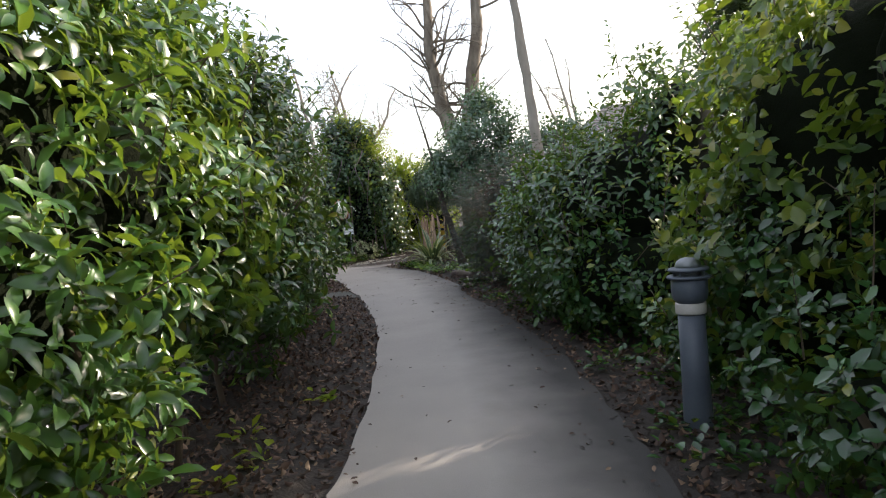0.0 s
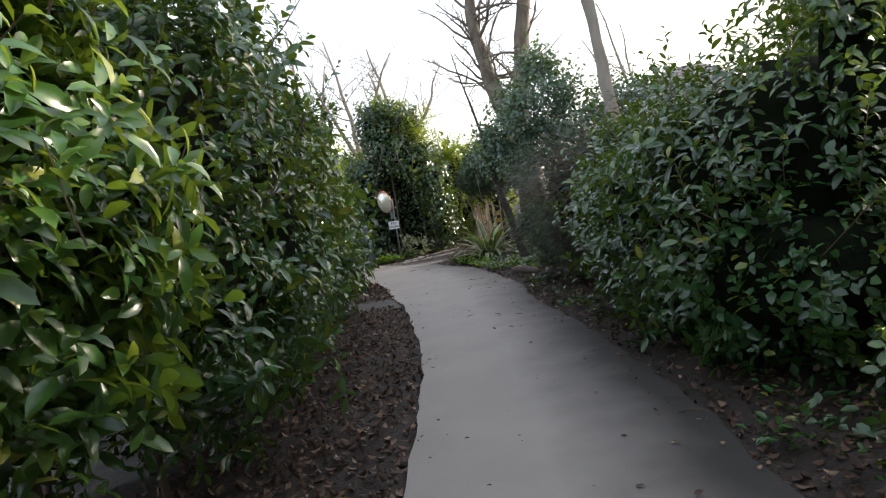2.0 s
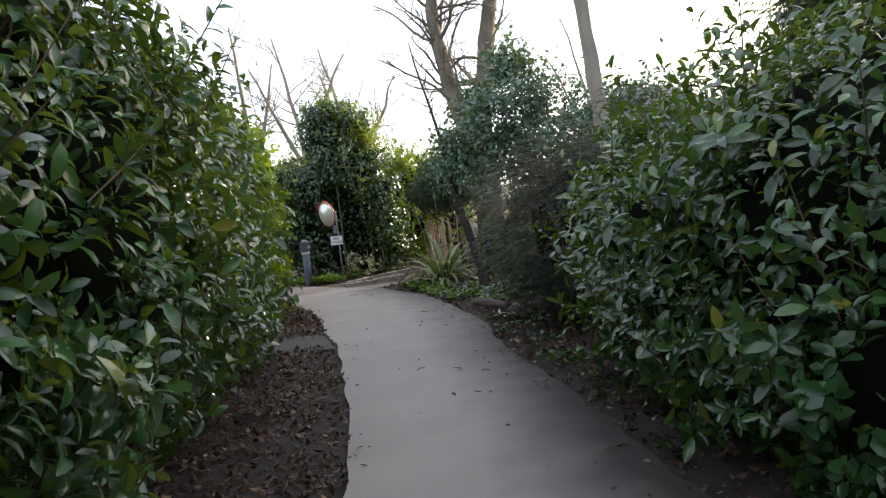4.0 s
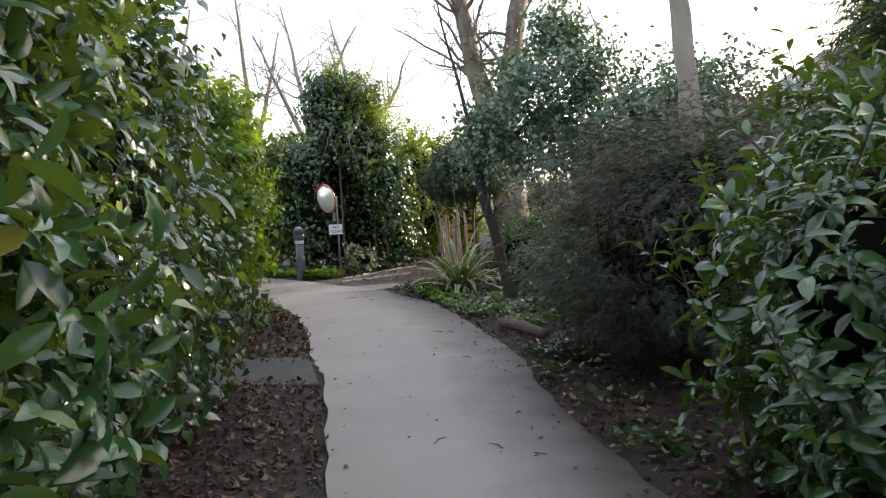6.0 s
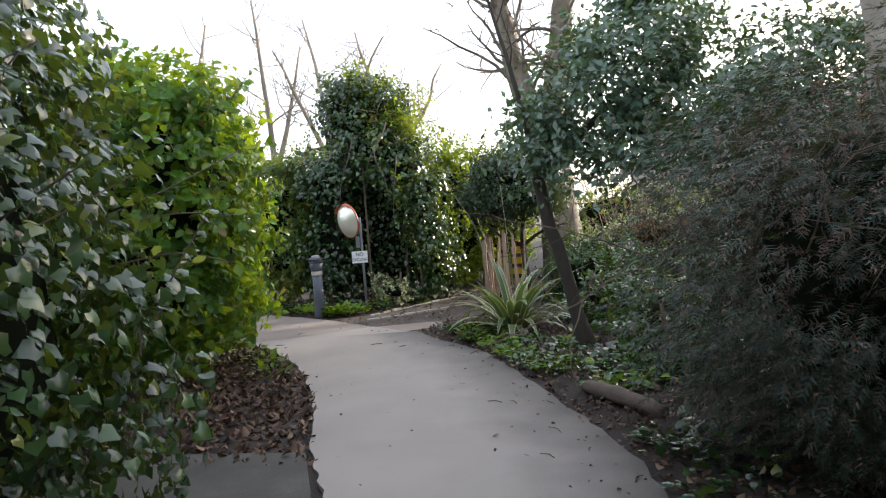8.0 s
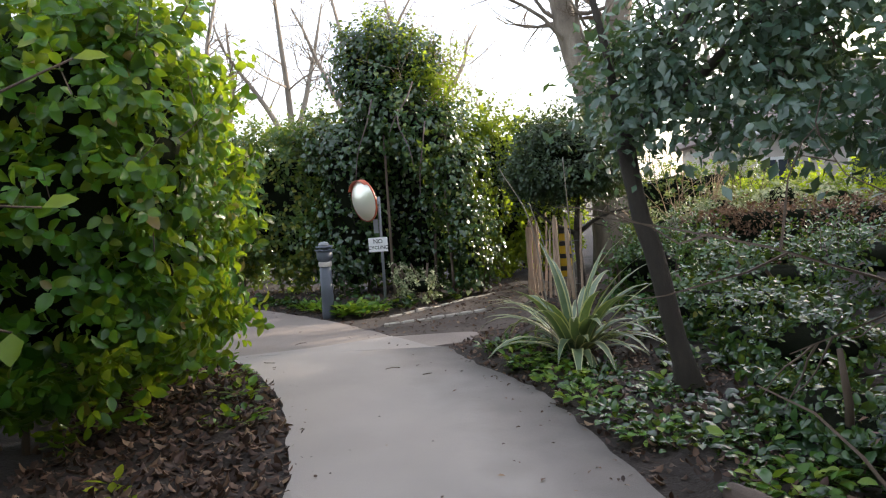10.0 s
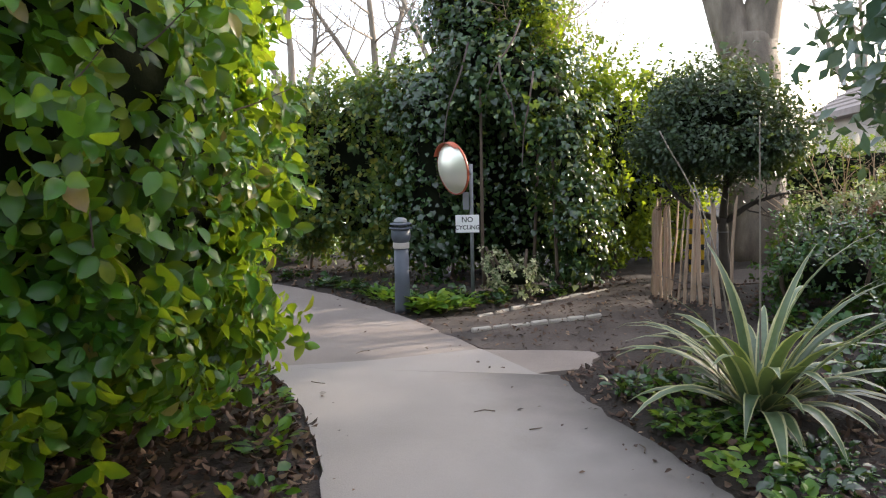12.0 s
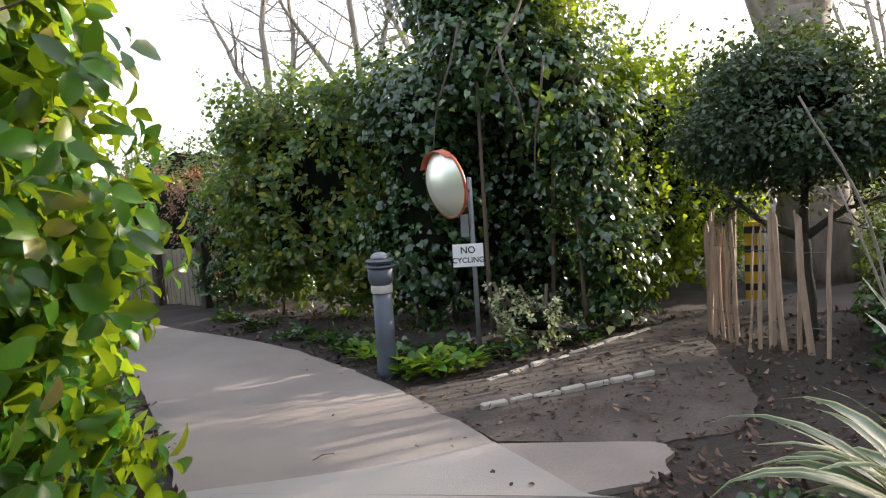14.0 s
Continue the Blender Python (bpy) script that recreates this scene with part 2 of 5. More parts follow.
def mesh_of(name, verts, faces, mats, smoothed=False, mat_index=None):
    me = bpy.data.meshes.new(name)
    me.from_pydata([tuple(v) for v in verts], [], [tuple(f) for f in faces])
    for m in (mats if isinstance(mats, (list, tuple)) else [mats]):
        me.materials.append(m)
    if mat_index is not None:
        me.polygons.foreach_set("material_index", np.asarray(mat_index, np.int32))
    if smoothed:
        smooth(me)
    me.update()
    return me


def solid(name, verts, faces, mats, parent=None, label="", smoothed=False, mat_index=None, kind=""):
    ob = new(name, mesh_of(name, verts, faces, mats, smoothed, mat_index))
    adopt(ob, parent)
    return tagged(ob, label, kind=kind)


def part(name, bm, material, parent, label="", smoothed=False):
    me = bpy.data.meshes.new(name)
    bm.to_mesh(me)
    bm.free()
    me.materials.append(material)
    if smoothed:
        smooth(me)
    ob = new(name, me)
    adopt(ob, parent)
    return tagged(ob, label)


def box_bm(size, m, bevel=0.004):
    bm = bmesh.new()
    bmesh.ops.create_cube(bm, size=1, matrix=m @ Matrix.Diagonal((*size, 1)))
    if bevel:
        bmesh.ops.bevel(bm, geom=bm.edges[:], offset=bevel, segments=1, affect="EDGES")
    return bm


def lathe(profile, at=(0, 0, 0), sides=24):
    """A turned shape from (radius, height) pairs, about the upright axis."""
    bm = bmesh.new()
    rings = []
    for r, z in profile:
        rings.append([bm.verts.new((at[0] + r * math.cos(2 * math.pi * k / sides), at[1] + r * math.sin(2 * math.pi * k / sides), at[2] + z)) for k in range(sides)])
    for a, b in zip(rings, rings[1:]):
        for k in range(sides):
            bm.faces.new((a[k], a[(k + 1) % sides], b[(k + 1) % sides], b[k]))
    bm.faces.new(rings[0][::-1])
    bm.faces.new(rings[-1])
    return bm


def tube(points, radii, sides=8):
    """Verts and faces of a bent, tapering tube."""
    pts = [Vector(p) for p in points]
    vs, fs = [], []
    for i, (p, r) in enumerate(zip(pts, radii)):
        d = (pts[min(i + 1, len(pts) - 1)] - pts[max(i - 1, 0)]).normalized()
        a = d.orthogonal().normalized() if abs(d.z) < 0.99 else Vector((1, 0, 0))
        if abs(d.z) >= 0.3:
            a = (Vector((1, 0, 0)) - d * d.x).normalized()
        b = d.cross(a)
        for k in range(sides):
            th = 2 * math.pi * k / sides
            vs.append(p + (a * math.cos(th) + b * math.sin(th)) * r)
    for i in range(len(pts) - 1):
        for k in range(sides):
            q = (k + 1) % sides
            fs.append((i * sides + k, i * sides + q, (i + 1) * sides + q, (i + 1) * sides + k))
    fs.append(tuple(range(sides))[::-1])
    fs.append(tuple((len(pts) - 1) * sides + k for k in range(sides)))
    return vs, fs


def merge(bits):
    vs, fs = [], []
    for v, f in bits:
        o = len(vs)
        vs += v
        fs += [tuple(i + o for i in q) for q in f]
    return vs, fs


def curve_pts(ctrl, per=6):
    """A smooth line through the control points."""
    c = [np.array(p, float) for p in ctrl]
    c = [2 * c[0] - c[1]] + c + [2 * c[-1] - c[-2]]
    out = []
    for i in range(1, len(c) - 2):
        for k in range(per):
            u = k / per
            out.append(0.5 * (2 * c[i] + (c[i + 1] - c[i - 1]) * u + (2 * c[i - 1] - 5 * c[i] + 4 * c[i + 1] - c[i + 2]) * u * u + (3 * c[i] - c[i - 1] - 3 * c[i + 1] + c[i + 2]) * u ** 3))
    out.append(c[-2])
    return np.array(out)


# leaf outlines: x across, y along, z up; triangles
def bladed(widths, arch, fold):
    """A leaf outline from three half-widths along it: a midrib with two halves folded up beside it, arching down to the tip."""
    rib = [(0, u, arch * (0.6 * u - 1.2 * u * u)) for u in (0, 0.34, 0.67, 1)]
    sides = [(k * w, u, arch * (0.6 * u - 1.2 * u * u) + fold * w) for k in (1, -1) for w, u in zip(widths, (0.2, 0.52, 0.82))]
    half = [(0, 4, 1), (1, 4, 5), (1, 5, 2), (2, 5, 6), (2, 6, 3)]
    return np.array(rib + sides), np.array(half + [(a, c + 3 if c > 3 else c, b + 3 if b > 3 else b) for a, b, c in half])


LEAF_LONG = bladed((.13, .2, .14), .3, .35)
LEAF_BROAD = bladed((.23, .31, .19), .25, .32)
LEAF_FEATHER = (np.array([(-.015, 0, 0), (.015, 0, 0), (0, 1, -.16)] + [p for u in (.2, .42, .62, .8) for k in (1, -1) for p in ((k * .01, u - .06, -.1 * u * u), (k * .01, u + .06, -.1 * u * u), (k * (.36 - .25 * u), u + .2, -.1 * u - .06))]),
                np.array([(0, 1, 2)] + [(3 + 3 * i, 4 + 3 * i, 5 + 3 * i) for i in range(8)]))
LEAF_OVAL = (np.array([(0, 0, 0), (0, .5, 0), (0, 1, -.06), (.3, .4, .08), (-.3, .4, .08), (.2, .78, .04), (-.2, .78, .04)]),
             np.array([(0, 3, 1), (1, 3, 5), (1, 5, 2), (0, 1, 4), (1, 6, 4), (1, 2, 6)]))
LEAF_IVY = (np.array([(0, .12, 0), (.36, .0, -.03), (.47, .34, -.05), (.29, .58, .0), (0, 1, -.12), (-.29, .58, .0), (-.47, .34, -.05), (-.36, .0, -.03), (0, .4, .06)]),
            np.array([(0, 1, 8), (1, 2, 8), (2, 3, 8), (3, 4, 8), (4, 5, 8), (5, 6, 8), (6, 7, 8), (7, 0, 8)]))
LEAF_SMALL = (np.array([(0, 0, 0), (.27, .5, .07), (0, 1, -.05), (-.27, .5, .07)]), np.array([(0, 1, 2), (0, 2, 3)]))
LEAF_SPRAY = (np.array([(0, 0, 0), (.1, .4, .02), (.28, .62, -.05), (.07, .7, .02), (0, 1, -.1), (-.07, .7, .02), (-.28, .55, -.05), (-.1, .35, .02)]),
              np.array([(0, 1, 7), (1, 3, 7), (3, 5, 7), (3, 4, 5), (1, 2, 3), (7, 5, 6)]))


LEAF_NEEDLE = (np.array([(0, 0, 0), (.13, .45, .03), (0, 1, -.12), (-.13, .45, .03)]), np.array([(0, 1, 2), (0, 2, 3)]))


def unit(v):
    return v / np.maximum(np.linalg.norm(v, axis=-1, keepdims=True), 1e-9)


def leaf_frames(nrm, along):
    y = unit(along - nrm * np.sum(along * nrm, -1, keepdims=True))
    x = np.cross(y, nrm)
    return x, y, nrm


def leaves_mesh(name, template, p, x, y, z, s, mats):
    V, F = template
    n, k = len(p), len(V)
    co = p[:, None, :] + s[:, None, None] * (V[None, :, 0:1] * x[:, None, :] + V[None, :, 1:2] * y[:, None, :] + V[None, :, 2:3] * z[:, None, :])
    tri = (F[None] + (np.arange(n) * k)[:, None, None]).reshape(-1)
    me = bpy.data.meshes.new(name)
    me.vertices.add(n * k)
    me.vertices.foreach_set("co", co.astype(np.float32).ravel())
    nt = n * len(F)
    me.loops.add(nt * 3)
    me.loops.foreach_set("vertex_index", tri.astype(np.int32))
    me.polygons.add(nt)
    me.polygons.foreach_set("loop_start", np.arange(0, nt * 3, 3, dtype=np.int32))
    me.polygons.foreach_set("loop_total", np.full(nt, 3, np.int32))
    me.materials.append(mats)
    me.update(calc_edges=True)
    smooth(me)
    return me


def lumps(q, seed, amp, waves=(0.4, 0.6, 0.9, 1.4, 2.2)):
    r = np.random.default_rng(seed)
    d = np.zeros(len(q))
    for _ in range(9):
        k = unit(r.normal(size=3)) * (2 * math.pi / r.choice(waves))
        d += np.sin(q @ k + r.uniform(0, 6.28))
    return d / 7 * 2.2 * amp


def local(b, q):
    c, s = math.cos(radians(-b[6])), math.sin(radians(-b[6]))
    d = q - np.array(b[:3])
    return np.stack([(d[:, 0] * c - d[:, 1] * s) / b[3], (d[:, 0] * s + d[:, 1] * c) / b[4], d[:, 2] / b[5]], 1)


def on_blobs(blobs, count, rng, seed, amp):
    """Points and outward normals on the joined skin of rounded boxes (x, y, z, rx, ry, rz, turn, squareness)."""
    areas = np.array([b[3] * b[4] + b[4] * b[5] + b[3] * b[5] for b in blobs])
    P, N = [], []
    for i, b in enumerate(blobs):
        n = int(count * areas[i] / areas.sum())
        r = np.array(b[3:6])
        w = np.array([r[1] * r[2], r[0] * r[2], r[0] * r[1]])
        ax = rng.choice(3, n, p=w / w.sum())
        u = rng.uniform(-1, 1, (n, 3))
        u[np.arange(n), ax] = rng.choice([-1.0, 1.0], n)
        e = b[7]
        u *= (np.sum(np.abs(u) ** e, 1) ** (-1 / e))[:, None]
        nr = unit(np.sign(u) * np.abs(u) ** (e - 1) / r)
        q = u * r
        c, s = math.cos(radians(b[6])), math.sin(radians(b[6]))
        rot = np.array([[c, -s, 0], [s, c, 0], [0, 0, 1]])
        q, nr = q @ rot.T + np.array(b[:3]), nr @ rot.T
        keep = q[:, 2] > 0.02
        for j, o in enumerate(blobs):
            if j != i:
                keep &= np.sum(np.abs(local(o, q)) ** o[7], 1) > 0.93
        P.append(q[keep])
        N.append(nr[keep])
    P, N = np.concatenate(P), np.concatenate(N)
    return P + N * lumps(P, seed, amp)[:, None], N


def core_mesh(name, blobs, shrink, seed, amp, mat):
    bits = []
    for b in blobs:
        nu, nv = 26, 14
        th = np.linspace(0, 2 * math.pi, nu, endpoint=False)
        ph = np.linspace(-math.pi / 2, math.pi / 2, nv)
        d = np.array([(math.cos(p) * math.cos(t), math.cos(p) * math.sin(t), math.sin(p)) for p in ph for t in th])
        d *= (np.sum(np.abs(d) ** b[7], 1) ** (-1 / b[7]))[:, None]
        q = d * (np.array(b[3:6]) - shrink)
        c, s = math.cos(radians(b[6])), math.sin(radians(b[6]))
        q = q @ np.array([[c, -s, 0], [s, c, 0], [0, 0, 1]]).T + np.array(b[:3])
        q += unit(q - np.array(b[:3])) * (lumps(q, seed, amp) * 0.3 - 0.05)[:, None]
        q[:, 2] = np.maximum(q[:, 2], 0.06)
        f = [(i * nu + k, i * nu + (k + 1) % nu, (i + 1) * nu + (k + 1) % nu, (i + 1) * nu + k) for i in range(nv - 1) for k in range(nu)]
        bits.append(([tuple(v) for v in q], f))
    v, f = merge(bits)
    return mesh_of(name, v, f, mat, True)


def foliage(name, label, category, blobs, count, template, size, mat, seed, amp=0.12, depth=0.16, droop=0.2, up=0.45, spread=0.7,
            sprigs=0.03, near=None, shrink=0.34, stems=4, shoots=0, group="", stem_mat=None, shoot_len=0.35, core=True, front=None, habit="whorl"):
    """A shrub or hedge: a dark inner mass, stems to the ground, and leaves on its uneven skin (habit: whorl, hang or spray). near: (x, y, radius) where leaves are single parts."""
    rng = np.random.default_rng(seed)
    base = np.array([np.mean([b[0] for b in blobs]), np.mean([b[1] for b in blobs]), 0.0])
    top = thing(name, label, category, base, group)
    k = {"whorl": 6, "hang": 3, "spray": 3}[habit]
    P, N = on_blobs(blobs, count // k, rng, seed, amp)
    if front:   # the side that faces away from every path is thinner
        keep = (N[:, 0] * front[0] + N[:, 1] * front[1] > -0.35) | (rng.random(len(P)) < 0.3)
        P, N = P[keep], N[keep]
    # tufts stand proud of gaps between them
    tuft = lumps(P, seed + 1, 1.0, (0.22, 0.3, 0.42, 0.55))
    keep = (tuft > -0.7) | (rng.random(len(P)) < 0.4)
    P, N = (P + N * (tuft * amp * 0.32)[:, None])[keep], N[keep]
    P = P + rng.normal(size=P.shape) * size * 0.4 - N * np.abs(rng.normal(size=(len(P), 1))) * depth * 1.2
    lift = (rng.random((len(P), 1)) < sprigs) * rng.uniform(0.05, 0.3, (len(P), 1))
    P = P + lift * unit(N * 0.5 + np.array([0, 0, 0.8]) + rng.normal(size=P.shape) * 0.2)
    axis = np.repeat(unit(N * 0.8 + np.array([0, 0, up]) + rng.normal(size=P.shape) * 0.4), k, 0)
    P, N = np.repeat(P, k, 0), np.repeat(N, k, 0)
    n = len(P)
    j = np.tile(np.arange(k), n // k)
    if habit == "whorl":     # leaves set round the tip of a shoot, the older ones lower and flatter
        side = unit(np.cross(axis, np.array([0.31, 0.89, 0.33])))
        turn = j * 2.4 + np.repeat(rng.uniform(0, 6.28, n // k), k)
        out = side * np.cos(turn)[:, None] + np.cross(axis, side) * np.sin(turn)[:, None]
        th = np.radians(98 - 62 * j / k + rng.normal(size=n) * 12)[:, None]
        P = P - axis * (size * 0.75 * (1 - j / k))[:, None] + out * size * 0.06
        nl = unit(axis * np.sin(th) - out * np.cos(th) + rng.normal(size=(n, 3)) * 0.2)
        al = axis * np.cos(th) + out * np.sin(th) - np.array([0, 0, max(droop, 0.12)]) + rng.normal(size=(n, 3)) * 0.12
    elif habit == "hang":    # leaves lapping over one another down the face
        P = P + rng.normal(size=(n, 3)) * size * 0.7
        nl = unit(N + np.array([0, 0, up]) + rng.normal(size=(n, 3)) * spread * 0.55)
        al = N * 0.35 - np.array([0, 0, 1.0]) + rng.normal(size=(n, 3)) * spread * 0.6
    else:                    # flat sprays held out and nodding
        P = P + rng.normal(size=(n, 3)) * size * 0.4
        nl = unit(N * 0.25 + np.array([0, 0, 1.0]) + rng.normal(size=(n, 3)) * spread * 0.45)
        al = N - np.array([0, 0, droop]) + rng.normal(size=(n, 3)) * spread * 0.5
    P[:, 2] = np.maximum(P[:, 2], 0.03 + size * 0.25)
    x, y, z = leaf_frames(nl, al)
    s = size * rng.uniform(0.6, 1.3, n) * (1 - 0.35 * j / k if habit == "whorl" else 1)
    if shoots:
        tops, tn = on_blobs(blobs, 4000, rng, seed, amp)
        ok = np.nonzero((tn[:, 2] > -0.1) & (tops[:, 2] > 0.5))[0]
        sp, sx, sy, sz, ss, stalks = [], [], [], [], [], []
        for i in rng.choice(ok, shoots):
            d = unit(tn[i] * 0.6 + np.array([0, 0, 0.75]) + rng.normal(size=3) * 0.3)
            L = shoot_len * rng.uniform(0.5, 1.5)
            o = tops[i] - d * 0.12
            bend = unit(np.cross(d, rng.normal(size=3))) * L * 0.18
            m = max(4, int(L / (size * 0.3)))
            stalks.append(tube([tuple(o), tuple(o + d * L * 0.5 + bend * 0.5), tuple(o + d * (L + 0.1) + bend)], (0.005, 0.004, 0.002), 4))
            for j in range(m):
                u = (j + 1) / m
                th = j * 2.4
                a = unit(np.cross(d, (0.3, 0.9, 0.2)))
                c = np.cross(d, a)
                out = a * math.cos(th) + c * math.sin(th)
                al1 = out * (1 - 0.5 * u) + d * (0.45 + 0.6 * u)
                nl1 = unit(d * 0.9 - out * 0.5 + rng.normal(size=3) * 0.15)
                fx, fy, fz = leaf_frames(nl1[None], al1[None])
                sp.append(o + d * (0.1 + L * u) + bend * u * u)
                sx.append(fx[0]), sy.append(fy[0]), sz.append(fz[0]), ss.append(size * rng.uniform(0.7, 1.15) * (1.05 - 0.4 * u))
        P, x, y, z, s = np.concatenate([P, sp]), np.concatenate([x, sx]), np.concatenate([y, sy]), np.concatenate([z, sz]), np.concatenate([s, ss])
        n = len(P)
        solid("new_growth", *merge(stalks), M_TWIG, top, kind="stuff")
    single = np.zeros(n, bool)
    if near:
        d = np.hypot(P[:, 0] - near[0], P[:, 1] - near[1]) + np.abs(P[:, 2] - 1.2) * 0.3
        order = np.argsort(d)[: near[2]]
        single[order] = True
    rest = ~single
    me = leaves_mesh("leaves", template, P[rest], x[rest], y[rest], z[rest], s[rest], mat)
    ob = adopt(new("leaves", me), top)
    tagged(ob, kind="stuff")
    if single.any():
        one = leaves_mesh("leaf", template, np.zeros((1, 3)), *(np.array([v], float) for v in ((1, 0, 0), (0, 1, 0), (0, 0, 1))), np.ones(1), mat)
        for i in np.nonzero(single)[0]:
            lf = new("leaf", one)
            lf.parent = top
            r = Matrix((x[i], y[i], z[i])).transposed().to_4x4()
            lf.matrix_basis = Matrix.Translation(P[i] - base) @ r @ Matrix.Scale(s[i], 4)
    # interior shade put in as near-black solids behind the leaves
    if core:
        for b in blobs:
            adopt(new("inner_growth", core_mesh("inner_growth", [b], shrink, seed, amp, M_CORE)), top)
    for b in blobs:
        for _ in range(stems):
            a = rng.uniform(0, 6.28)
            px, py = b[0] + math.cos(a) * b[3] * 0.5, b[1] + math.sin(a) * b[4] * 0.5
            v, f = tube([(px, py, -0.05), (px + rng.normal() * 0.06, py + rng.normal() * 0.06, 0.3), (px + rng.normal() * 0.12, py + rng.normal() * 0.12, max(0.6, b[2]))], (0.03, 0.024, 0.016), 6)
            solid("stem", v, f, stem_mat or M_TWIG, top, smoothed=True)
    return top


def grow(start, direction, length, radius, level, rng, out, wobble=0.16, tropism=0.06, kids=5, first=0.35):
    """A branch and its side branches, as (level, points, radii)."""
    n = 7 if level < 2 else 5
    p, d = np.array(start, float), unit(np.array(direction, float))
    pts, rad = [p.copy()], [radius]
    for i in range(1, n):
        d = unit(d + rng.normal(size=3) * wobble + np.array([0, 0, tropism]))
        p = p + d * length / (n - 1)
        pts.append(p.copy())
        rad.append(radius * (1 - 0.72 * i / (n - 1)))
    out.append((level, pts, rad))
    if level >= 3:
        return
    for _ in range(kids if level else kids + 7):
        u = rng.uniform(first, 0.97)
        i = min(int(u * (n - 1)), n - 2)
        q = pts[i] + (pts[i + 1] - pts[i]) * (u * (n - 1) - i)
        ax = unit(pts[i + 1] - pts[i])
        side = unit(np.cross(ax, rng.normal(size=3)))
        grow(q, ax * 0.55 + side * 0.9, length * rng.uniform(0.3, 0.52) * (1.15 - 0.5 * u), max(rad[i] * (0.36 if level == 0 else 0.5), 0.005), level + 1, rng, out, wobble * 1.15, tropism, kids, 0.25)


def bare_tree(name, label, stems, trunk, mat, seed, kids=5, first=0.35, wobble=0.09, group="", tropism=0.05, limbs=()):
    """A leafless tree. trunk: points and radii; stems: (start, direction, length, radius); limbs: points, radii and how many branches leave it."""
    rng = np.random.default_rng(seed)
    top = thing(name, label, "tree", trunk[0][0], group)
    v, f = tube([tuple(p) for p in curve_pts(trunk[0], 4)], np.interp(np.linspace(0, 1, 4 * (len(trunk[0]) - 1) + 1), np.linspace(0, 1, len(trunk[1])), trunk[1]), 14)
    v = [p + Vector((noise.noise(p * 3), noise.noise(p * 3 + Vector((9, 0, 0))), 0)) * 0.035 for p in v]
    solid("trunk", v, f, mat, top, smoothed=True)
    out = []
    for st in stems:
        grow(*st, 0, rng, out, wobble, tropism, kids, first)
    for pts, rad, sides in limbs:
        line = curve_pts(pts, 4)
        rr = np.interp(np.linspace(0, 1, len(line)), np.linspace(0, 1, len(rad)), rad)
        v, f = tube([tuple(p) for p in line], rr, 12)
        v = [Vector(p) + Vector((noise.noise(Vector(p) * 2.5), noise.noise(Vector(p) * 2.5 + Vector((9, 0, 0))), 0)) * rad[0] * 0.12 for p in v]
        solid("limb", v, f, mat, top, smoothed=True)
        for _ in range(sides):
            i = int(rng.integers(len(line) // 4, len(line) - 1))
            a = rng.uniform(0, 6.28)
            grow(line[i], (math.cos(a), 0.5 * math.sin(a), rng.uniform(0.2, 0.9)), rng.uniform(1.2, 2.8), min(0.05, rr[i] * 0.4), 1, rng, out, 0.2, 0.04, 5)
    for lv in (0, 1):
        for _, p, r in [o for o in out if o[0] == lv]:
            v, f = tube([tuple(q) for q in p], r, 9 if lv == 0 else 6)
            solid("limb" if lv == 0 else "branch", v, f, mat, top, smoothed=True)
    fine = [tube([tuple(q) for q in p], r, 4) for lv, p, r in out if lv >= 2]
    if fine:
        v, f = merge(fine)
        solid("fine_branching", v, f, M_TWIG, top, kind="stuff")
    return top


# ---- ground, path, tracks ----
LEFT_EDGE = [(0.34, -8), (0.33, -3), (0.3, 0.5), (0.24, 2.3), (0.07, 4.6), (-0.3, 7.0), (-0.93, 9.7), (-1.3, 10.8), (-1.8, 12.4), (-2.3, 13.6), (-3.0, 14.7), (-3.65, 15.4)]
RIGHT_EDGE = [(2.12, -8), (2.1, -3), (2.08, 0.5), (2.03, 2.3), (1.8, 4.8), (1.45, 6.7), (0.9, 9.2), (0.66, 10.8), (0.18, 12.4), (-0.3, 13.9), (-0.9, 14.85), (-1.3, 15.65)]


def rough_edge(pts, amp, seed):
    r = np.random.default_rng(seed)
    n = len(pts)
    t = np.gradient(pts, axis=0)
    nrm = unit(np.stack([-t[:, 1], t[:, 0]], 1))
    k = np.arange(n)
    w = sum(np.sin(k * f + r.uniform(0, 6.28)) for f in (0.35, 0.9, 1.7)) / 3 + r.normal(size=n) * 0.35
    return pts + nrm * (w * amp)[:, None]


path_l = rough_edge(curve_pts(LEFT_EDGE, 12), 0.022, 1)
path_r = rough_edge(curve_pts(RIGHT_EDGE, 12), 0.03, 2)


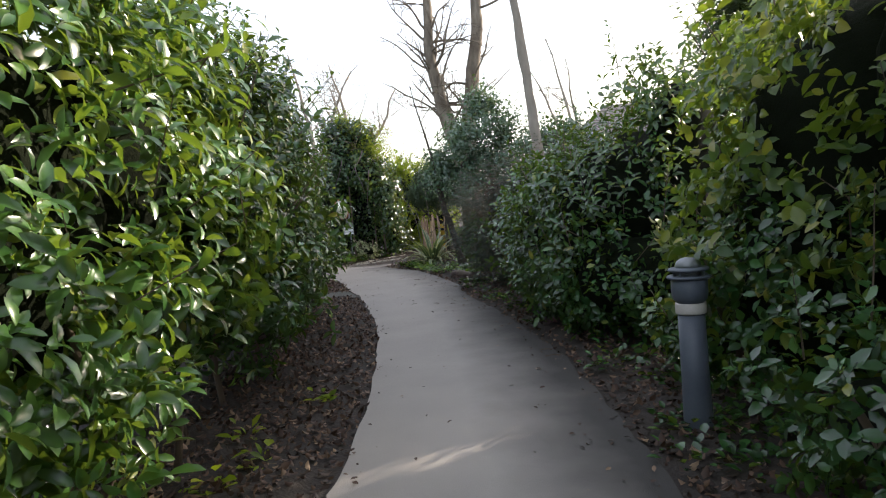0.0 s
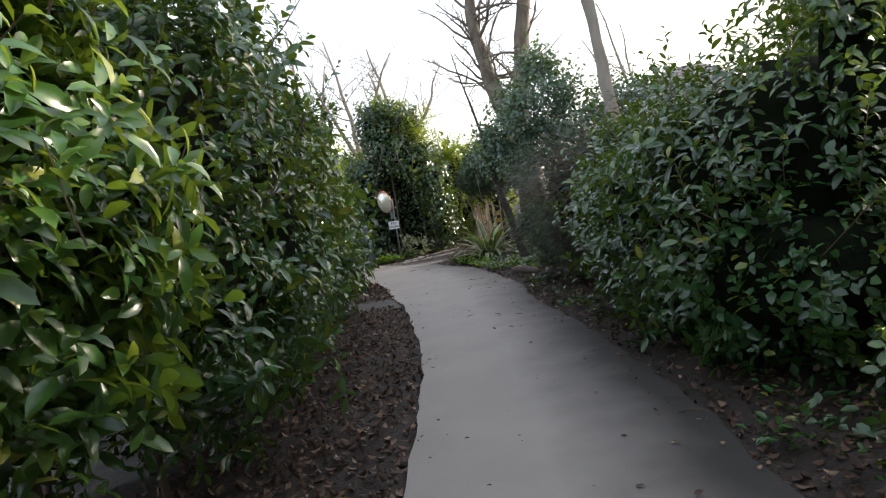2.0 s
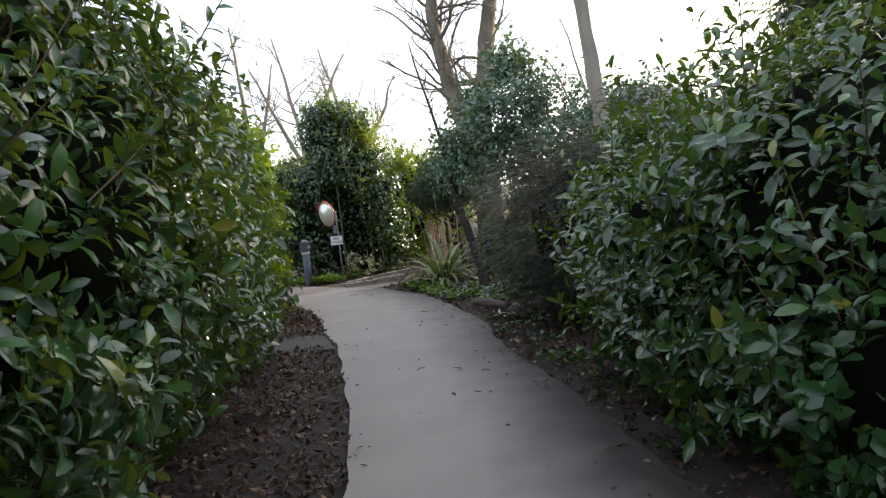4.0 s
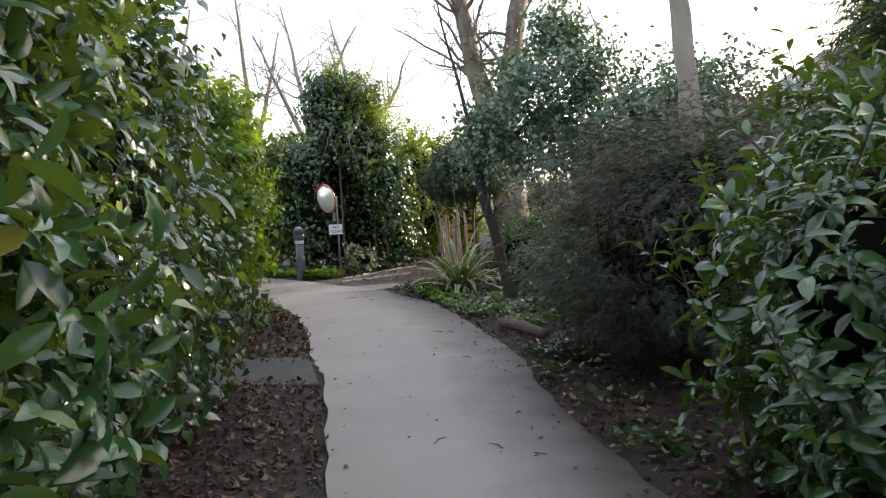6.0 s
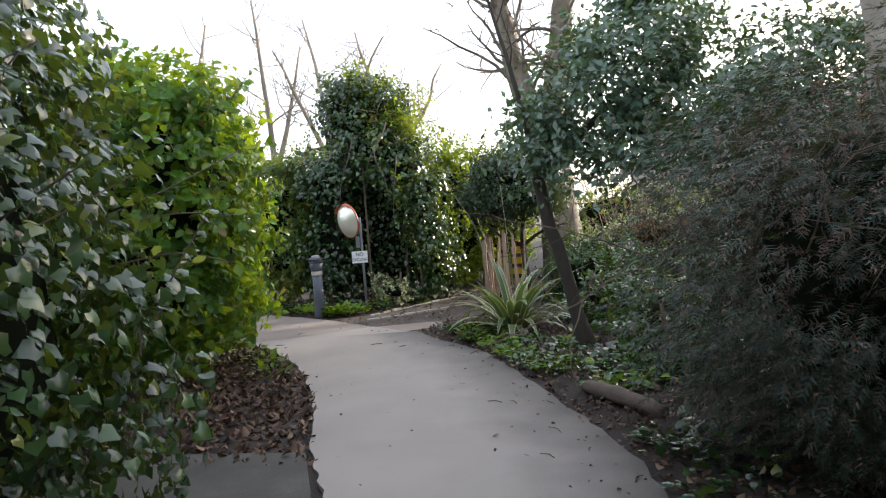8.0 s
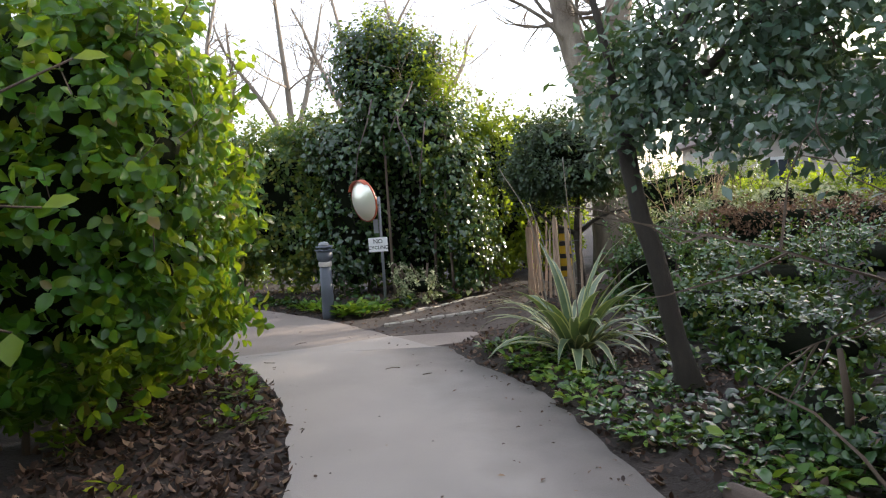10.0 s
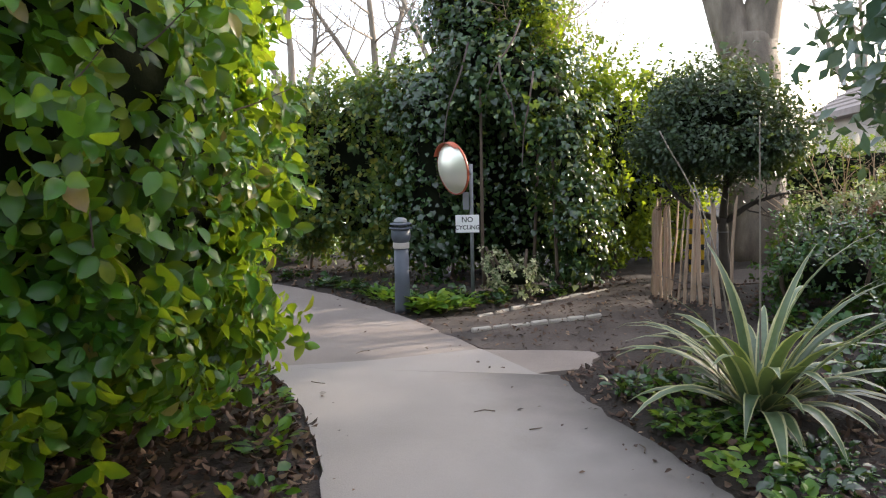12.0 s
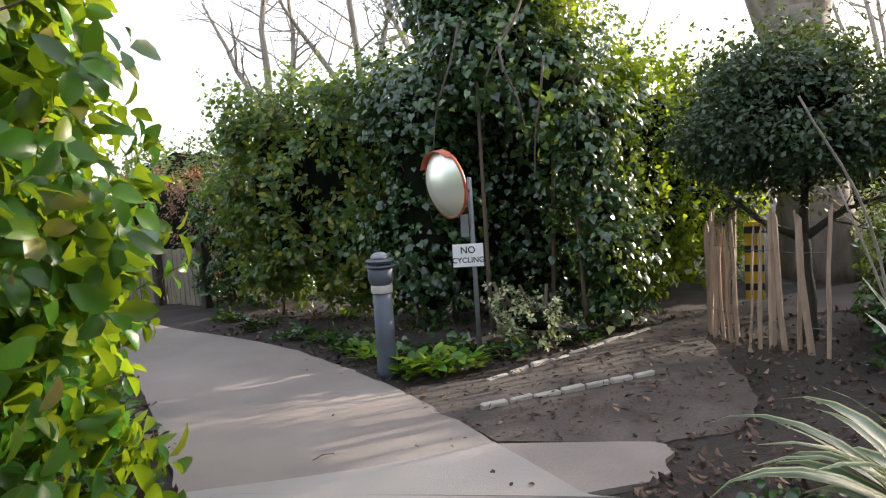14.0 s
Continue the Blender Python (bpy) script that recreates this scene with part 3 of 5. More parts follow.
def sheet(name, outline_a, outline_b, z, mat, across=8, thick=0.06, relief=0.004, label="", seed=0, soil_shading=False):
    """A paved strip between two edge lines, with a real thickness."""
    n = len(outline_a)
    vs, fs = [], []
    for a, b in zip(outline_a, outline_b):
        for k in range(across + 1):
            u = k / across
            x, y = a[0] * (1 - u) + b[0] * u, a[1] * (1 - u) + b[1] * u
            vs.append((x, y, z + relief * noise.noise(Vector((x * 1.3, y * 1.3, seed))) - (0.003 if k in (0, across) else 0)))
    w = across + 1
    for i in range(n - 1):
        for k in range(across):
            fs.append((i * w + k, (i + 1) * w + k, (i + 1) * w + k + 1, i * w + k + 1)[::-1])
    rim = [i * w for i in range(n)] + [(n - 1) * w + k for k in range(1, w)] + [i * w + across for i in range(n - 2, -1, -1)] + list(range(across - 1, 0, -1))
    o = len(vs)
    vs += [(vs[i][0], vs[i][1], z - thick) for i in rim]
    m = len(rim)
    fs += [(rim[i], rim[(i + 1) % m], o + (i + 1) % m, o + i) for i in range(m)]
    ob = solid(name, vs, fs, mat)
    vals = np.zeros(len(vs), np.float32)
    vals[: n * w] = np.tile(np.arange(w) / across, n) if soil_shading else 0.3
    if soil_shading:   # soil plus painted hedge shade, widest where the laurels overhang
        ys = np.array([v[1] for v in vs[: n * w]])
        vals[: n * w] *= np.interp(ys, (-2, 1, 6, 10), (0.85, 0.98, 1.0, 0.78))
    bmx = bmesh.new()
    bmx.from_mesh(ob.data)
    bmesh.ops.recalc_face_normals(bmx, faces=bmx.faces[:])
    bmx.to_mesh(ob.data)
    bmx.free()
    layer = ob.data.uv_layers.new(name="across")
    idx = np.zeros(len(ob.data.loops), np.int32)
    ob.data.loops.foreach_get("vertex_index", idx)
    layer.data.foreach_set("uv", np.stack([vals[idx], 0 * vals[idx]], 1).ravel())
    return tagged(ob, label, kind="structure")


concrete = sheet("path", path_l, path_r, 0.0, M_PATH, 10, 0.07, 0.006, "pale worn concrete garden path winding between tall hedges", 0, True)
# the way to the left beyond the seam, and the corner slab beside it
left_near = curve_pts([(-3.5, 15.26), (-3.68, 15.44), (-4.45, 16.3), (-5.5, 17.4), (-6.9, 18.6), (-9.2, 20.2), (-14, 23.5)], 8)
left_far = curve_pts([(-1.9, 16.14), (-2.08, 16.36), (-3.05, 17.36), (-3.9, 18.1), (-5.2, 19.0), (-7.9, 20.4), (-13, 24.2)], 8)
sheet("path", rough_edge(left_near, 0.02, 3), rough_edge(left_far, 0.02, 4), -0.004, M_TARMAC, 8, 0.07, 0.006, "brown-grey tarmac path turning off past the bollard", 3)
seam_a = curve_pts([(-3.64, 15.405), (-2.8, 15.82), (-2.06, 16.31)], 6)
seam_b = curve_pts([(-1.31, 15.665), (-1.42, 15.67), (-1.5, 15.7)], 6)
sheet("path", seam_a, seam_b, 0.001, M_PATH, 6, 0.06, 0.003, "pale concrete apron at the junction", 5)
apron_a = curve_pts([(-2.04, 16.31), (-1.78, 15.99), (-1.48, 15.69)], 6)
apron_b = curve_pts([(-1.12, 16.42), (-1.05, 16.28), (-1.14, 15.85)], 6)
sheet("path", apron_a, rough_edge(apron_b, 0.03, 5), -0.004, M_TARMAC, 5, 0.06, 0.006, "worn corner slab beside the flax bed", 6)
track_a = curve_pts([(-2.05, 16.36), (-3.0, 17.33), (-2.45, 17.72), (-1.85, 18.5), (-0.55, 20.4), (1.2, 22.0), (4.5, 24.6)], 8)
track_b = curve_pts([(-1.1, 16.46), (-0.6, 16.75), (-0.45, 17.5), (-0.55, 18.5), (-0.35, 19.7), (2.0, 21.0), (5.4, 23.6)], 8)
sheet("ground_track", rough_edge(track_a, 0.03, 6), rough_edge(track_b, 0.04, 7), -0.015, M_DIRT, 8, 0.06, 0.018, "trodden earth track leading off past the paling fence", 9)


def inside(poly, x, y):
    res = np.zeros(x.shape, bool)
    for (x0, y0), (x1, y1) in zip(poly, np.roll(poly, -1, 0)):
        hit = (y0 > y) != (y1 > y)
        res ^= hit & (x < (x1 - x0) * (y - y0) / (y1 - y0 + 1e-12) + x0)
    return res


POLYS = [np.concatenate([a, b[::-1]]) for a, b in ((path_l, path_r), (left_near, left_far), (seam_a, seam_b), (apron_a, apron_b), (track_a, track_b))]


def paved(x, y):
    return np.any([inside(p, x, y) for p in POLYS], axis=0)


gx = np.concatenate([[-700, -200, -80, -40, -22], np.arange(-12, 8.01, 0.12), [16, 40, 80, 200, 700]])
gy = np.concatenate([[-700, -200, -80, -30, -14], np.arange(-6, 25.01, 0.12), [32, 50, 90, 220, 700]])
GX, GY = np.meshgrid(gx, gy)
mask = paved(GX, GY).astype(float)
soft = mask.copy()
for _ in range(3):
    soft = (soft + np.roll(soft, 1, 0) + np.roll(soft, -1, 0) + np.roll(soft, 1, 1) + np.roll(soft, -1, 1)) / 5
q = np.stack([GX.ravel(), GY.ravel(), 0 * GX.ravel()], 1)
rough = lumps(q, 31, 0.022).reshape(GX.shape) + RNG.normal(size=GX.shape) * 0.007
near_zone = (np.abs(GX) < 13) & (GY > -7) & (GY < 26)
GZ = np.where(near_zone, 0.02 + rough - 0.06 * np.minimum(1, soft * 1.6), -0.02)
GZ = np.where(soft > 0.02, np.minimum(GZ, -0.012 - 0.03 * soft), GZ)
GZ = np.where((soft > 0.98), -0.05, GZ)
GZ = np.where((GX > -3.3) & (GX < -0.9) & (GY > 9.7) & (GY < 11.0), np.minimum(GZ, -0.01 + rough * 0.5), GZ)
nx, ny = len(gx), len(gy)
ground = solid("ground", np.stack([GX.ravel(), GY.ravel(), GZ.ravel()], 1), [(j * nx + i, j * nx + i + 1, (j + 1) * nx + i + 1, (j + 1) * nx + i) for j in range(ny - 1) for i in range(nx - 1)], M_SOIL, smoothed=True)
tagged(ground, "dark damp garden soil under the hedges", kind="structure")

# side slab set into the bed, and the edging stones of the track
slab_bm = bmesh.new()
ring = [(-0.99, 9.79), (-1.35, 10.8), (-3.2, 10.92), (-2.9, 9.9)]
lower, upper = [slab_bm.verts.new((x, y, -0.07)) for x, y in ring], [slab_bm.verts.new((x, y, 0.012)) for x, y in ring]
slab_bm.faces.new(lower), slab_bm.faces.new(upper[::-1])
for k in range(4):
    slab_bm.faces.new((lower[k], upper[k], upper[(k + 1) % 4], lower[(k + 1) % 4]))
bmesh.ops.recalc_face_normals(slab_bm, faces=slab_bm.faces[:])
bmesh.ops.bevel(slab_bm, geom=slab_bm.edges[:], offset=0.01, segments=1, affect="EDGES")
slab = part("stepping_slab", slab_bm, M_SLAB, None)
tagged(slab, "grey mossy concrete slab crossing the bed beside the path", "slab")


def edging(a, b, pieces, seed, name_label, sunk=0.0):
    r = np.random.default_rng(seed)
    top = thing("edging_stones", name_label, "edging", (a[0], a[1], 0))
    a, b = np.array(a), np.array(b)
    ang = math.degrees(math.atan2(*(b - a)[::-1]))
    L = np.linalg.norm(b - a) / pieces
    for i in range(pieces):
        c = a + (b - a) * (i + 0.5) / pieces
        part("stone", box_bm((L * r.uniform(0.82, 0.96), r.uniform(0.035, 0.06), 0.07), pose(c[0], c[1] + r.normal() * 0.006, -0.012 - sunk + r.normal() * 0.006, r.normal() * 2, r.normal(), ang + r.normal() * 1.5), 0.01), M_STONE, top)


edging((-2.29, 16.94), (-1.09, 17.88), 7, 5, "line of pale worn edging stones sunk in the earth track")
edging((-2.4, 17.66), (-1.1, 19.55), 9, 6, "broken pale edging stones along the ivy bed", 0.022)

# ---- hedges and shrubs ----
foliage("laurel_hedge", "tall cherry laurel hedge with glossy bright green leaves", "hedge",
        [(-1.65, -2.9, 1.7, 1.2, 2.3, 1.5, 0, 3.2), (-1.4, 0.6, 1.75, 1.15, 1.9, 1.45, 0, 2.9), (-1.25, 2.1, 1.9, 1.05, 1.1, 1.3, 0, 2.6)], 56000, LEAF_LONG, 0.145, M_LAUREL, 11, 0.2, 0.17, -0.2, up=0.6, spread=0.9, near=(0.1, 1.6, 300), shoots=130, front=(1, 0), shrink=0.5)
foliage("laurel_hedge", "dense laurel hedge, its shade painted into darker green glossy leaves", "hedge",
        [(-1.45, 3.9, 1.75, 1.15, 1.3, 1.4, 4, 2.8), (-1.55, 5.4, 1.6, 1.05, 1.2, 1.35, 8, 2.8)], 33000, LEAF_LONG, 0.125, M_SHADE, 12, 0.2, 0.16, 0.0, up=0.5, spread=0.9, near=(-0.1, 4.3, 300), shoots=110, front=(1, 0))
foliage("ivy_hedge", "hedge end smothered in dark grey-green ivy", "hedge",
        [(-2.05, 7.0, 1.5, 1.05, 1.1, 1.35, 12, 3), (-2.35, 8.6, 1.42, 1.0, 1.2, 1.38, 16, 3), (-3.0, 9.2, 1.7, 0.9, 1.0, 1.2, 0, 3)], 38000, LEAF_IVY, 0.07, M_IVY, 13, 0.2, 0.14, 0.6, habit="hang", spread=1.0, near=(-1.2, 8.7, 300), shoots=60, front=(1, 0))
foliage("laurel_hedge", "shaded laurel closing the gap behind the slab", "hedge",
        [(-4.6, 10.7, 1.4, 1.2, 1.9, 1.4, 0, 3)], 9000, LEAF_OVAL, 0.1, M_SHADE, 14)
foliage("clipped_hedge", "clipped mid-green broadleaf hedge at the bend of the path", "hedge",
        [(-3.65, 13.2, 1.75, 1.25, 1.2, 1.5, 12, 3.2), (-4.4, 14.1, 1.6, 1.1, 1.2, 1.45, 32, 3.2), (-5.4, 15.0, 1.5, 1.2, 1.2, 1.35, 45, 3.2)], 54000, LEAF_BROAD, 0.118, M_HEDGE, 15, 0.2, 0.16, 0.5, up=0.2, near=(-2.2, 13.6, 300), sprigs=0.005, shoots=90, shoot_len=0.22, front=(0.8, 0), shrink=0.36)
foliage("clipped_hedge", "green hedge continuing along the side path", "hedge",
        [(-8.3, 17.7, 1.2, 1.9, 0.9, 1.1, 40, 4), (-11.5, 20.6, 1.2, 2.2, 0.9, 1.1, 38, 4)], 14000, LEAF_OVAL, 0.09, M_HEDGE, 16)
# overhanging fourth and out-of-view fifth masses are added to cast shade
foliage("laurel_hedge", "tall shaded laurel hedge behind the bollard, yellowing leaves", "hedge",
        [(4.1, -2.4, 2.3, 1.25, 2.2, 2.2, 0, 2.8), (4.4, 2.7, 1.5, 1.95, 1.45, 1.45, 39, 2.5), (3.7, 0.9, 1.6, 0.9, 1.1, 1.6, 20, 2.4), (3.6, 0.6, 3.3, 1.15, 1.3, 0.8, 10, 2.2), (5.9, 5.0, 1.6, 0.9, 1.1, 1.5, 0, 2.4)], 40000, LEAF_BROAD, 0.105, M_MIXED, 17, 0.22, 0.17, 0.3, near=(2.9, 1.2, 300), shoots=90, front=(-1, -0.3))
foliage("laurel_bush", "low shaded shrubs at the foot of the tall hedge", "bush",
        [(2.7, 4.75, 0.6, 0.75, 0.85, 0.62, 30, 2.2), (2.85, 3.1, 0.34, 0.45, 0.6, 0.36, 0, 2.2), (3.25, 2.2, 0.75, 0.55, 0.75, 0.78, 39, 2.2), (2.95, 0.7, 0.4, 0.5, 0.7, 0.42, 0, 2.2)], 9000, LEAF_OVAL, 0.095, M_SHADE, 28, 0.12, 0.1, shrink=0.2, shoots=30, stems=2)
foliage("laurel_bush", "rounded dark laurel bush leaning over the path", "bush",
        [(3.15, 5.75, 1.18, 1.5, 1.2, 1.25, 39, 2.3), (3.35, 5.0, 1.45, 0.95, 0.55, 1.45, 39, 2.3), (4.9, 6.9, 1.2, 1.4, 1.4, 1.15, 0, 2.4)], 25000, LEAF_LONG, 0.118, M_GLOSSY, 18, 0.2, 0.16, 0.0, up=0.6, near=(1.9, 5.2, 200), shoots=80, front=(-1, -0.3))
foliage("rhododendron_bush", "broad evergreen bush with long glossy leaves beside the path", "bush",
        [(3.1, 7.1, 1.02, 1.75, 1.2, 1.05, 0, 2.3), (2.3, 6.6, 0.55, 0.8, 1.1, 0.55, 10, 2.3)], 20000, LEAF_LONG, 0.122, M_GLOSSY, 19, 0.17, 0.15, 0.0, up=0.6, near=(1.5, 7.2, 300), shoots=90, front=(-1, -0.3))
conifer = foliage("conifer_bush", "dull dark conifer bush with browning sprays on top", "bush",
        [(2.25, 10.1, 1.06, 1.35, 1.25, 1.08, 0, 2.4), (4.0, 10.8, 1.0, 1.3, 1.4, 0.95, 0, 2.5), (2.5, 11.6, 0.75, 0.9, 0.8, 0.7, 0, 2.3)], 62000, LEAF_FEATHER, 0.1, M_CONIFER, 20, 0.3, 0.16, 0.35, spread=0.8, sprigs=0.12, shrink=0.42, habit="spray", front=(-1, -0.4))
foliage("ivy_mass", "old stump smothered in ivy, tall behind the round mirror", "ivy",
        [(-2.6, 20.7, 1.6, 1.2, 0.8, 1.7, 0, 2.6), (-1.42, 19.45, 0.75, 0.3, 0.5, 0.85, -20, 2.4), (-1.54, 19.45, 1.75, 0.34, 0.5, 0.7, -15, 2.3), (-1.95, 19.55, 2.6, 0.48, 0.6, 0.55, 0, 2.2),
         (-2.55, 19.65, 2.95, 0.7, 0.7, 0.6, 0, 2.2), (-3.0, 20.0, 3.7, 0.62, 0.7, 0.75, 0, 2.1), (-2.3, 20.05, 3.6, 0.45, 0.55, 0.5, 0, 2.1), (-3.4, 19.75, 1.5, 0.55, 0.65, 1.5, 0, 2.5)],
        40000, LEAF_IVY, 0.085, M_IVY, 21, 0.2, 0.13, 0.6, sprigs=0.08, shoots=70, shrink=0.17, front=(0, -1), habit="hang", spread=0.95, stems=1)
foliage("shrub_hedge", "mixed green hedge with yellowing top behind the bollard", "hedge",
        [(-5.5, 20.35, 1.62, 0.72, 0.8, 1.42, 0, 2.5), (-4.6, 20.4, 1.6, 0.95, 0.85, 1.5, -15, 2.7), (-4.0, 20.8, 1.8, 0.9, 0.8, 1.35, 0, 2.7)], 46000, LEAF_OVAL, 0.108, M_MIXED, 22, 0.18, 0.14, 0.5, sprigs=0.05, shoots=90, front=(0, -1), shrink=0.36, stems=1)
foliage("golden_hedge", "sunlit yellow-green hedge along the earth track", "hedge",
        [(-0.65, 22.3, 1.5, 1.6, 0.9, 1.5, 62, 2.8), (-1.35, 21.5, 1.65, 0.9, 0.8, 1.55, 50, 2.6)], 32000, LEAF_OVAL, 0.095, M_GOLD, 23, 0.2, 0.16, 0.4, sprigs=0.06, shoots=100, shrink=0.36, front=(0.5, -1))
foliage("golden_hedge", "sunlit pale shrubs in front of the house", "hedge",
        [(6.0, 24.6, 0.9, 3.2, 0.6, 0.95, 0, 2.4)], 12000, LEAF_OVAL, 0.1, M_GOLD, 29, 0.22, 0.2, 0.4, sprigs=0.1, core=False)
foliage("shrub_hedge", "mixed shrubs in the border behind the evergreen", "bush",
        [(2.4, 17.0, 0.4, 0.95, 0.8, 0.48, 0, 2.2), (3.6, 17.6, 0.5, 1.0, 0.9, 0.55, 0, 2.2)], 9000, LEAF_OVAL, 0.08, M_SHADE, 31, 0.16, 0.12, sprigs=0.08, shoots=30)
foliage("shrub_hedge", "leafy hedge in front of the house", "hedge",
        [(3.2, 25.6, 1.0, 1.9, 0.6, 1.1, 0, 2.6)], 8000, LEAF_OVAL, 0.09, M_MIXED, 32, 0.2, 0.14, sprigs=0.08)
# last two trees are unseen, added to keep low sun off paving and laurels
for cx, cy, hh, k in ((9.3, 17.4, 8.5, 1), (12.0, 23.6, 8.5, 1.15), (17.0, 29.3, 7.4, 1.6), (9.0, 12.3, 8.0, 1)):
    foliage("shade_conifer", "tall dark conifer among the shrubs, placed to block low sun", "tree",
            [(cx, cy, 1.9 * k, 1.7 * k, 1.7 * k, 1.85 * k, 0, 2.2), (cx, cy, hh * 0.45, 1.5 * k, 1.5 * k, hh * 0.26, 0, 2), (cx, cy, hh * 0.74, 1.05 * k, 1.05 * k, hh * 0.26, 0, 2)], 14000, LEAF_FEATHER, 0.5 * k, M_YEW, 33, 0.35, 0.25, shrink=0.5, habit="spray")
foliage("laurel_bush", "dark low shrubs beside the paling fence", "bush",
        [(1.15, 18.3, 0.42, 0.65, 0.55, 0.45, 0, 2.3), (1.55, 19.5, 0.5, 0.8, 0.6, 0.55, 0, 2.3)], 7000, LEAF_OVAL, 0.075, M_SHADE, 34, 0.14, 0.1, shrink=0.2, shoots=30)
foliage("beech_hedge", "low clipped brown hedge in winter leaf", "hedge",
        [(4.6, 20.4, 0.6, 3.0, 0.45, 0.6, 8, 4.5)], 16000, LEAF_SMALL, 0.07, M_BEECH, 24, 0.06, 0.08, shrink=0.16)
foliage("beech_hedge", "tall brown-leaved hedge behind the timber gate", "hedge",
        [(-9.6, 23.4, 1.1, 2.6, 0.7, 1.1, -20, 4)], 9000, LEAF_SMALL, 0.09, M_BEECH, 25, 0.1, 0.1)
foliage("laurel_hedge", "dark evergreen shrubs in the shade beside the gate", "bush",
        [(-6.6, 21.6, 1.1, 1.0, 0.9, 1.2, 0, 2.6)], 9000, LEAF_OVAL, 0.09, M_SHADE, 26)
foliage("evergreen_tree", "green evergreen beyond the timber gate", "tree",
        [(-11.5, 27.0, 1.5, 2.0, 1.8, 1.6, 0, 2.3)], 12000, LEAF_SPRAY, 0.2, M_MIXED, 27, 0.3, 0.2)
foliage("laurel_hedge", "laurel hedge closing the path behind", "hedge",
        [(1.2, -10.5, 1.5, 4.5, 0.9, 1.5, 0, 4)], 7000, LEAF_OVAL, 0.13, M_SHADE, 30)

# ---- trees ----
bare_tree("plane_tree", "big forked plane tree with pale grey bark, leafless", [],
    ([(1.22, 22.8, -0.1), (1.12, 22.8, 1.2), (1.04, 22.8, 2.4), (0.98, 22.8, 3.1), (0.98, 22.8, 3.6)], [0.6, 0.46, 0.4, 0.46, 0.34]), M_BARK, 5, tropism=0.0,
    limbs=[([(0.95, 22.8, 2.9), (0.66, 22.8, 3.75), (0.34, 22.8, 4.8), (0.2, 22.85, 5.7), (0.02, 22.8, 6.8), (0.1, 22.8, 8.4), (0.0, 22.8, 10.5)], [0.34, 0.31, 0.25, 0.22, 0.19, 0.15, 0.09], 30),
           ([(1.02, 22.8, 2.9), (1.12, 22.8, 3.9), (1.32, 22.85, 4.9), (1.5, 22.8, 6.1), (1.76, 22.8, 7.4), (1.8, 22.8, 9.0), (1.7, 22.8, 11.0)], [0.34, 0.29, 0.26, 0.24, 0.21, 0.17, 0.1], 13)])
bare_tree("slender_tree", "slender pale-barked tree standing up out of the conifer bush", [((2.14, 11.1, 6.2), (-0.1, 0.05, 1), 3.0, 0.06), ((2.16, 11.1, 5.6), (0.6, -0.2, 0.8), 1.6, 0.03), ((2.17, 11.1, 5.2), (-0.7, 0.1, 0.7), 1.5, 0.025)],
    ([(2.58, 10.85, -0.1), (2.5, 10.9, 1.2), (2.44, 10.95, 2.2), (2.36, 11.0, 3.4), (2.25, 11.1, 4.8), (2.14, 11.1, 6.3)], [0.14, 0.115, 0.102, 0.094, 0.078, 0.05]), M_GREYBARK, 6, 4, 0.5, 0.05)
holly = bare_tree("holly_tree", "small evergreen tree with dark leaning trunk and blue-green leaves", [((0.34, 13.86, 2.1), (-0.12, 0, 1), 2.2, 0.035), ((0.38, 13.85, 1.95), (0.9, 0, 0.7), 1.9, 0.055), ((0.4, 13.84, 1.85), (0.6, -0.3, 0.9), 1.5, 0.04)],
    ([(0.8, 13.78, -0.1), (0.7, 13.8, 0.4), (0.5, 13.82, 1.3), (0.36, 13.85, 2.0)], [0.12, 0.08, 0.068, 0.056]), M_DARKBARK, 7, 3, 0.4, 0.1)
for spot, fork_h, lean, sd, hgt in (((-8.2, 30, 0), 3.4, 0.1, 41, 6.0), ((-6.2, 31, 0), 3.6, -0.05, 42, 6.2), ((-10.2, 29, 0), 3.2, 0.0, 43, 5.4), ((-4.6, 32, 0), 3.6, 0.1, 44, 5.6), ((7.5, 42, 0), 4.0, 0, 45, 7.5)):
    x0, y0 = spot[:2]
    bare_tree("pollard_tree", "leafless pollarded tree against the sky, seen over the hedges",
        [((x0 + lean, y0, fork_h), (-0.5, 0, 0.9), hgt * 0.75, 0.11), ((x0 + lean, y0, fork_h), (0.45, 0.1, 0.9), hgt * 0.8, 0.11), ((x0 + lean, y0, fork_h), (0, -0.1, 1), hgt, 0.12)],
        ([(x0, y0, -0.1), (x0 + 0.05, y0, 1.6), (x0 + lean, y0, fork_h)], [0.3, 0.22, 0.17]), M_GREYBARK, sd, 4, 0.3, 0.12, "pollards beyond the hedges")


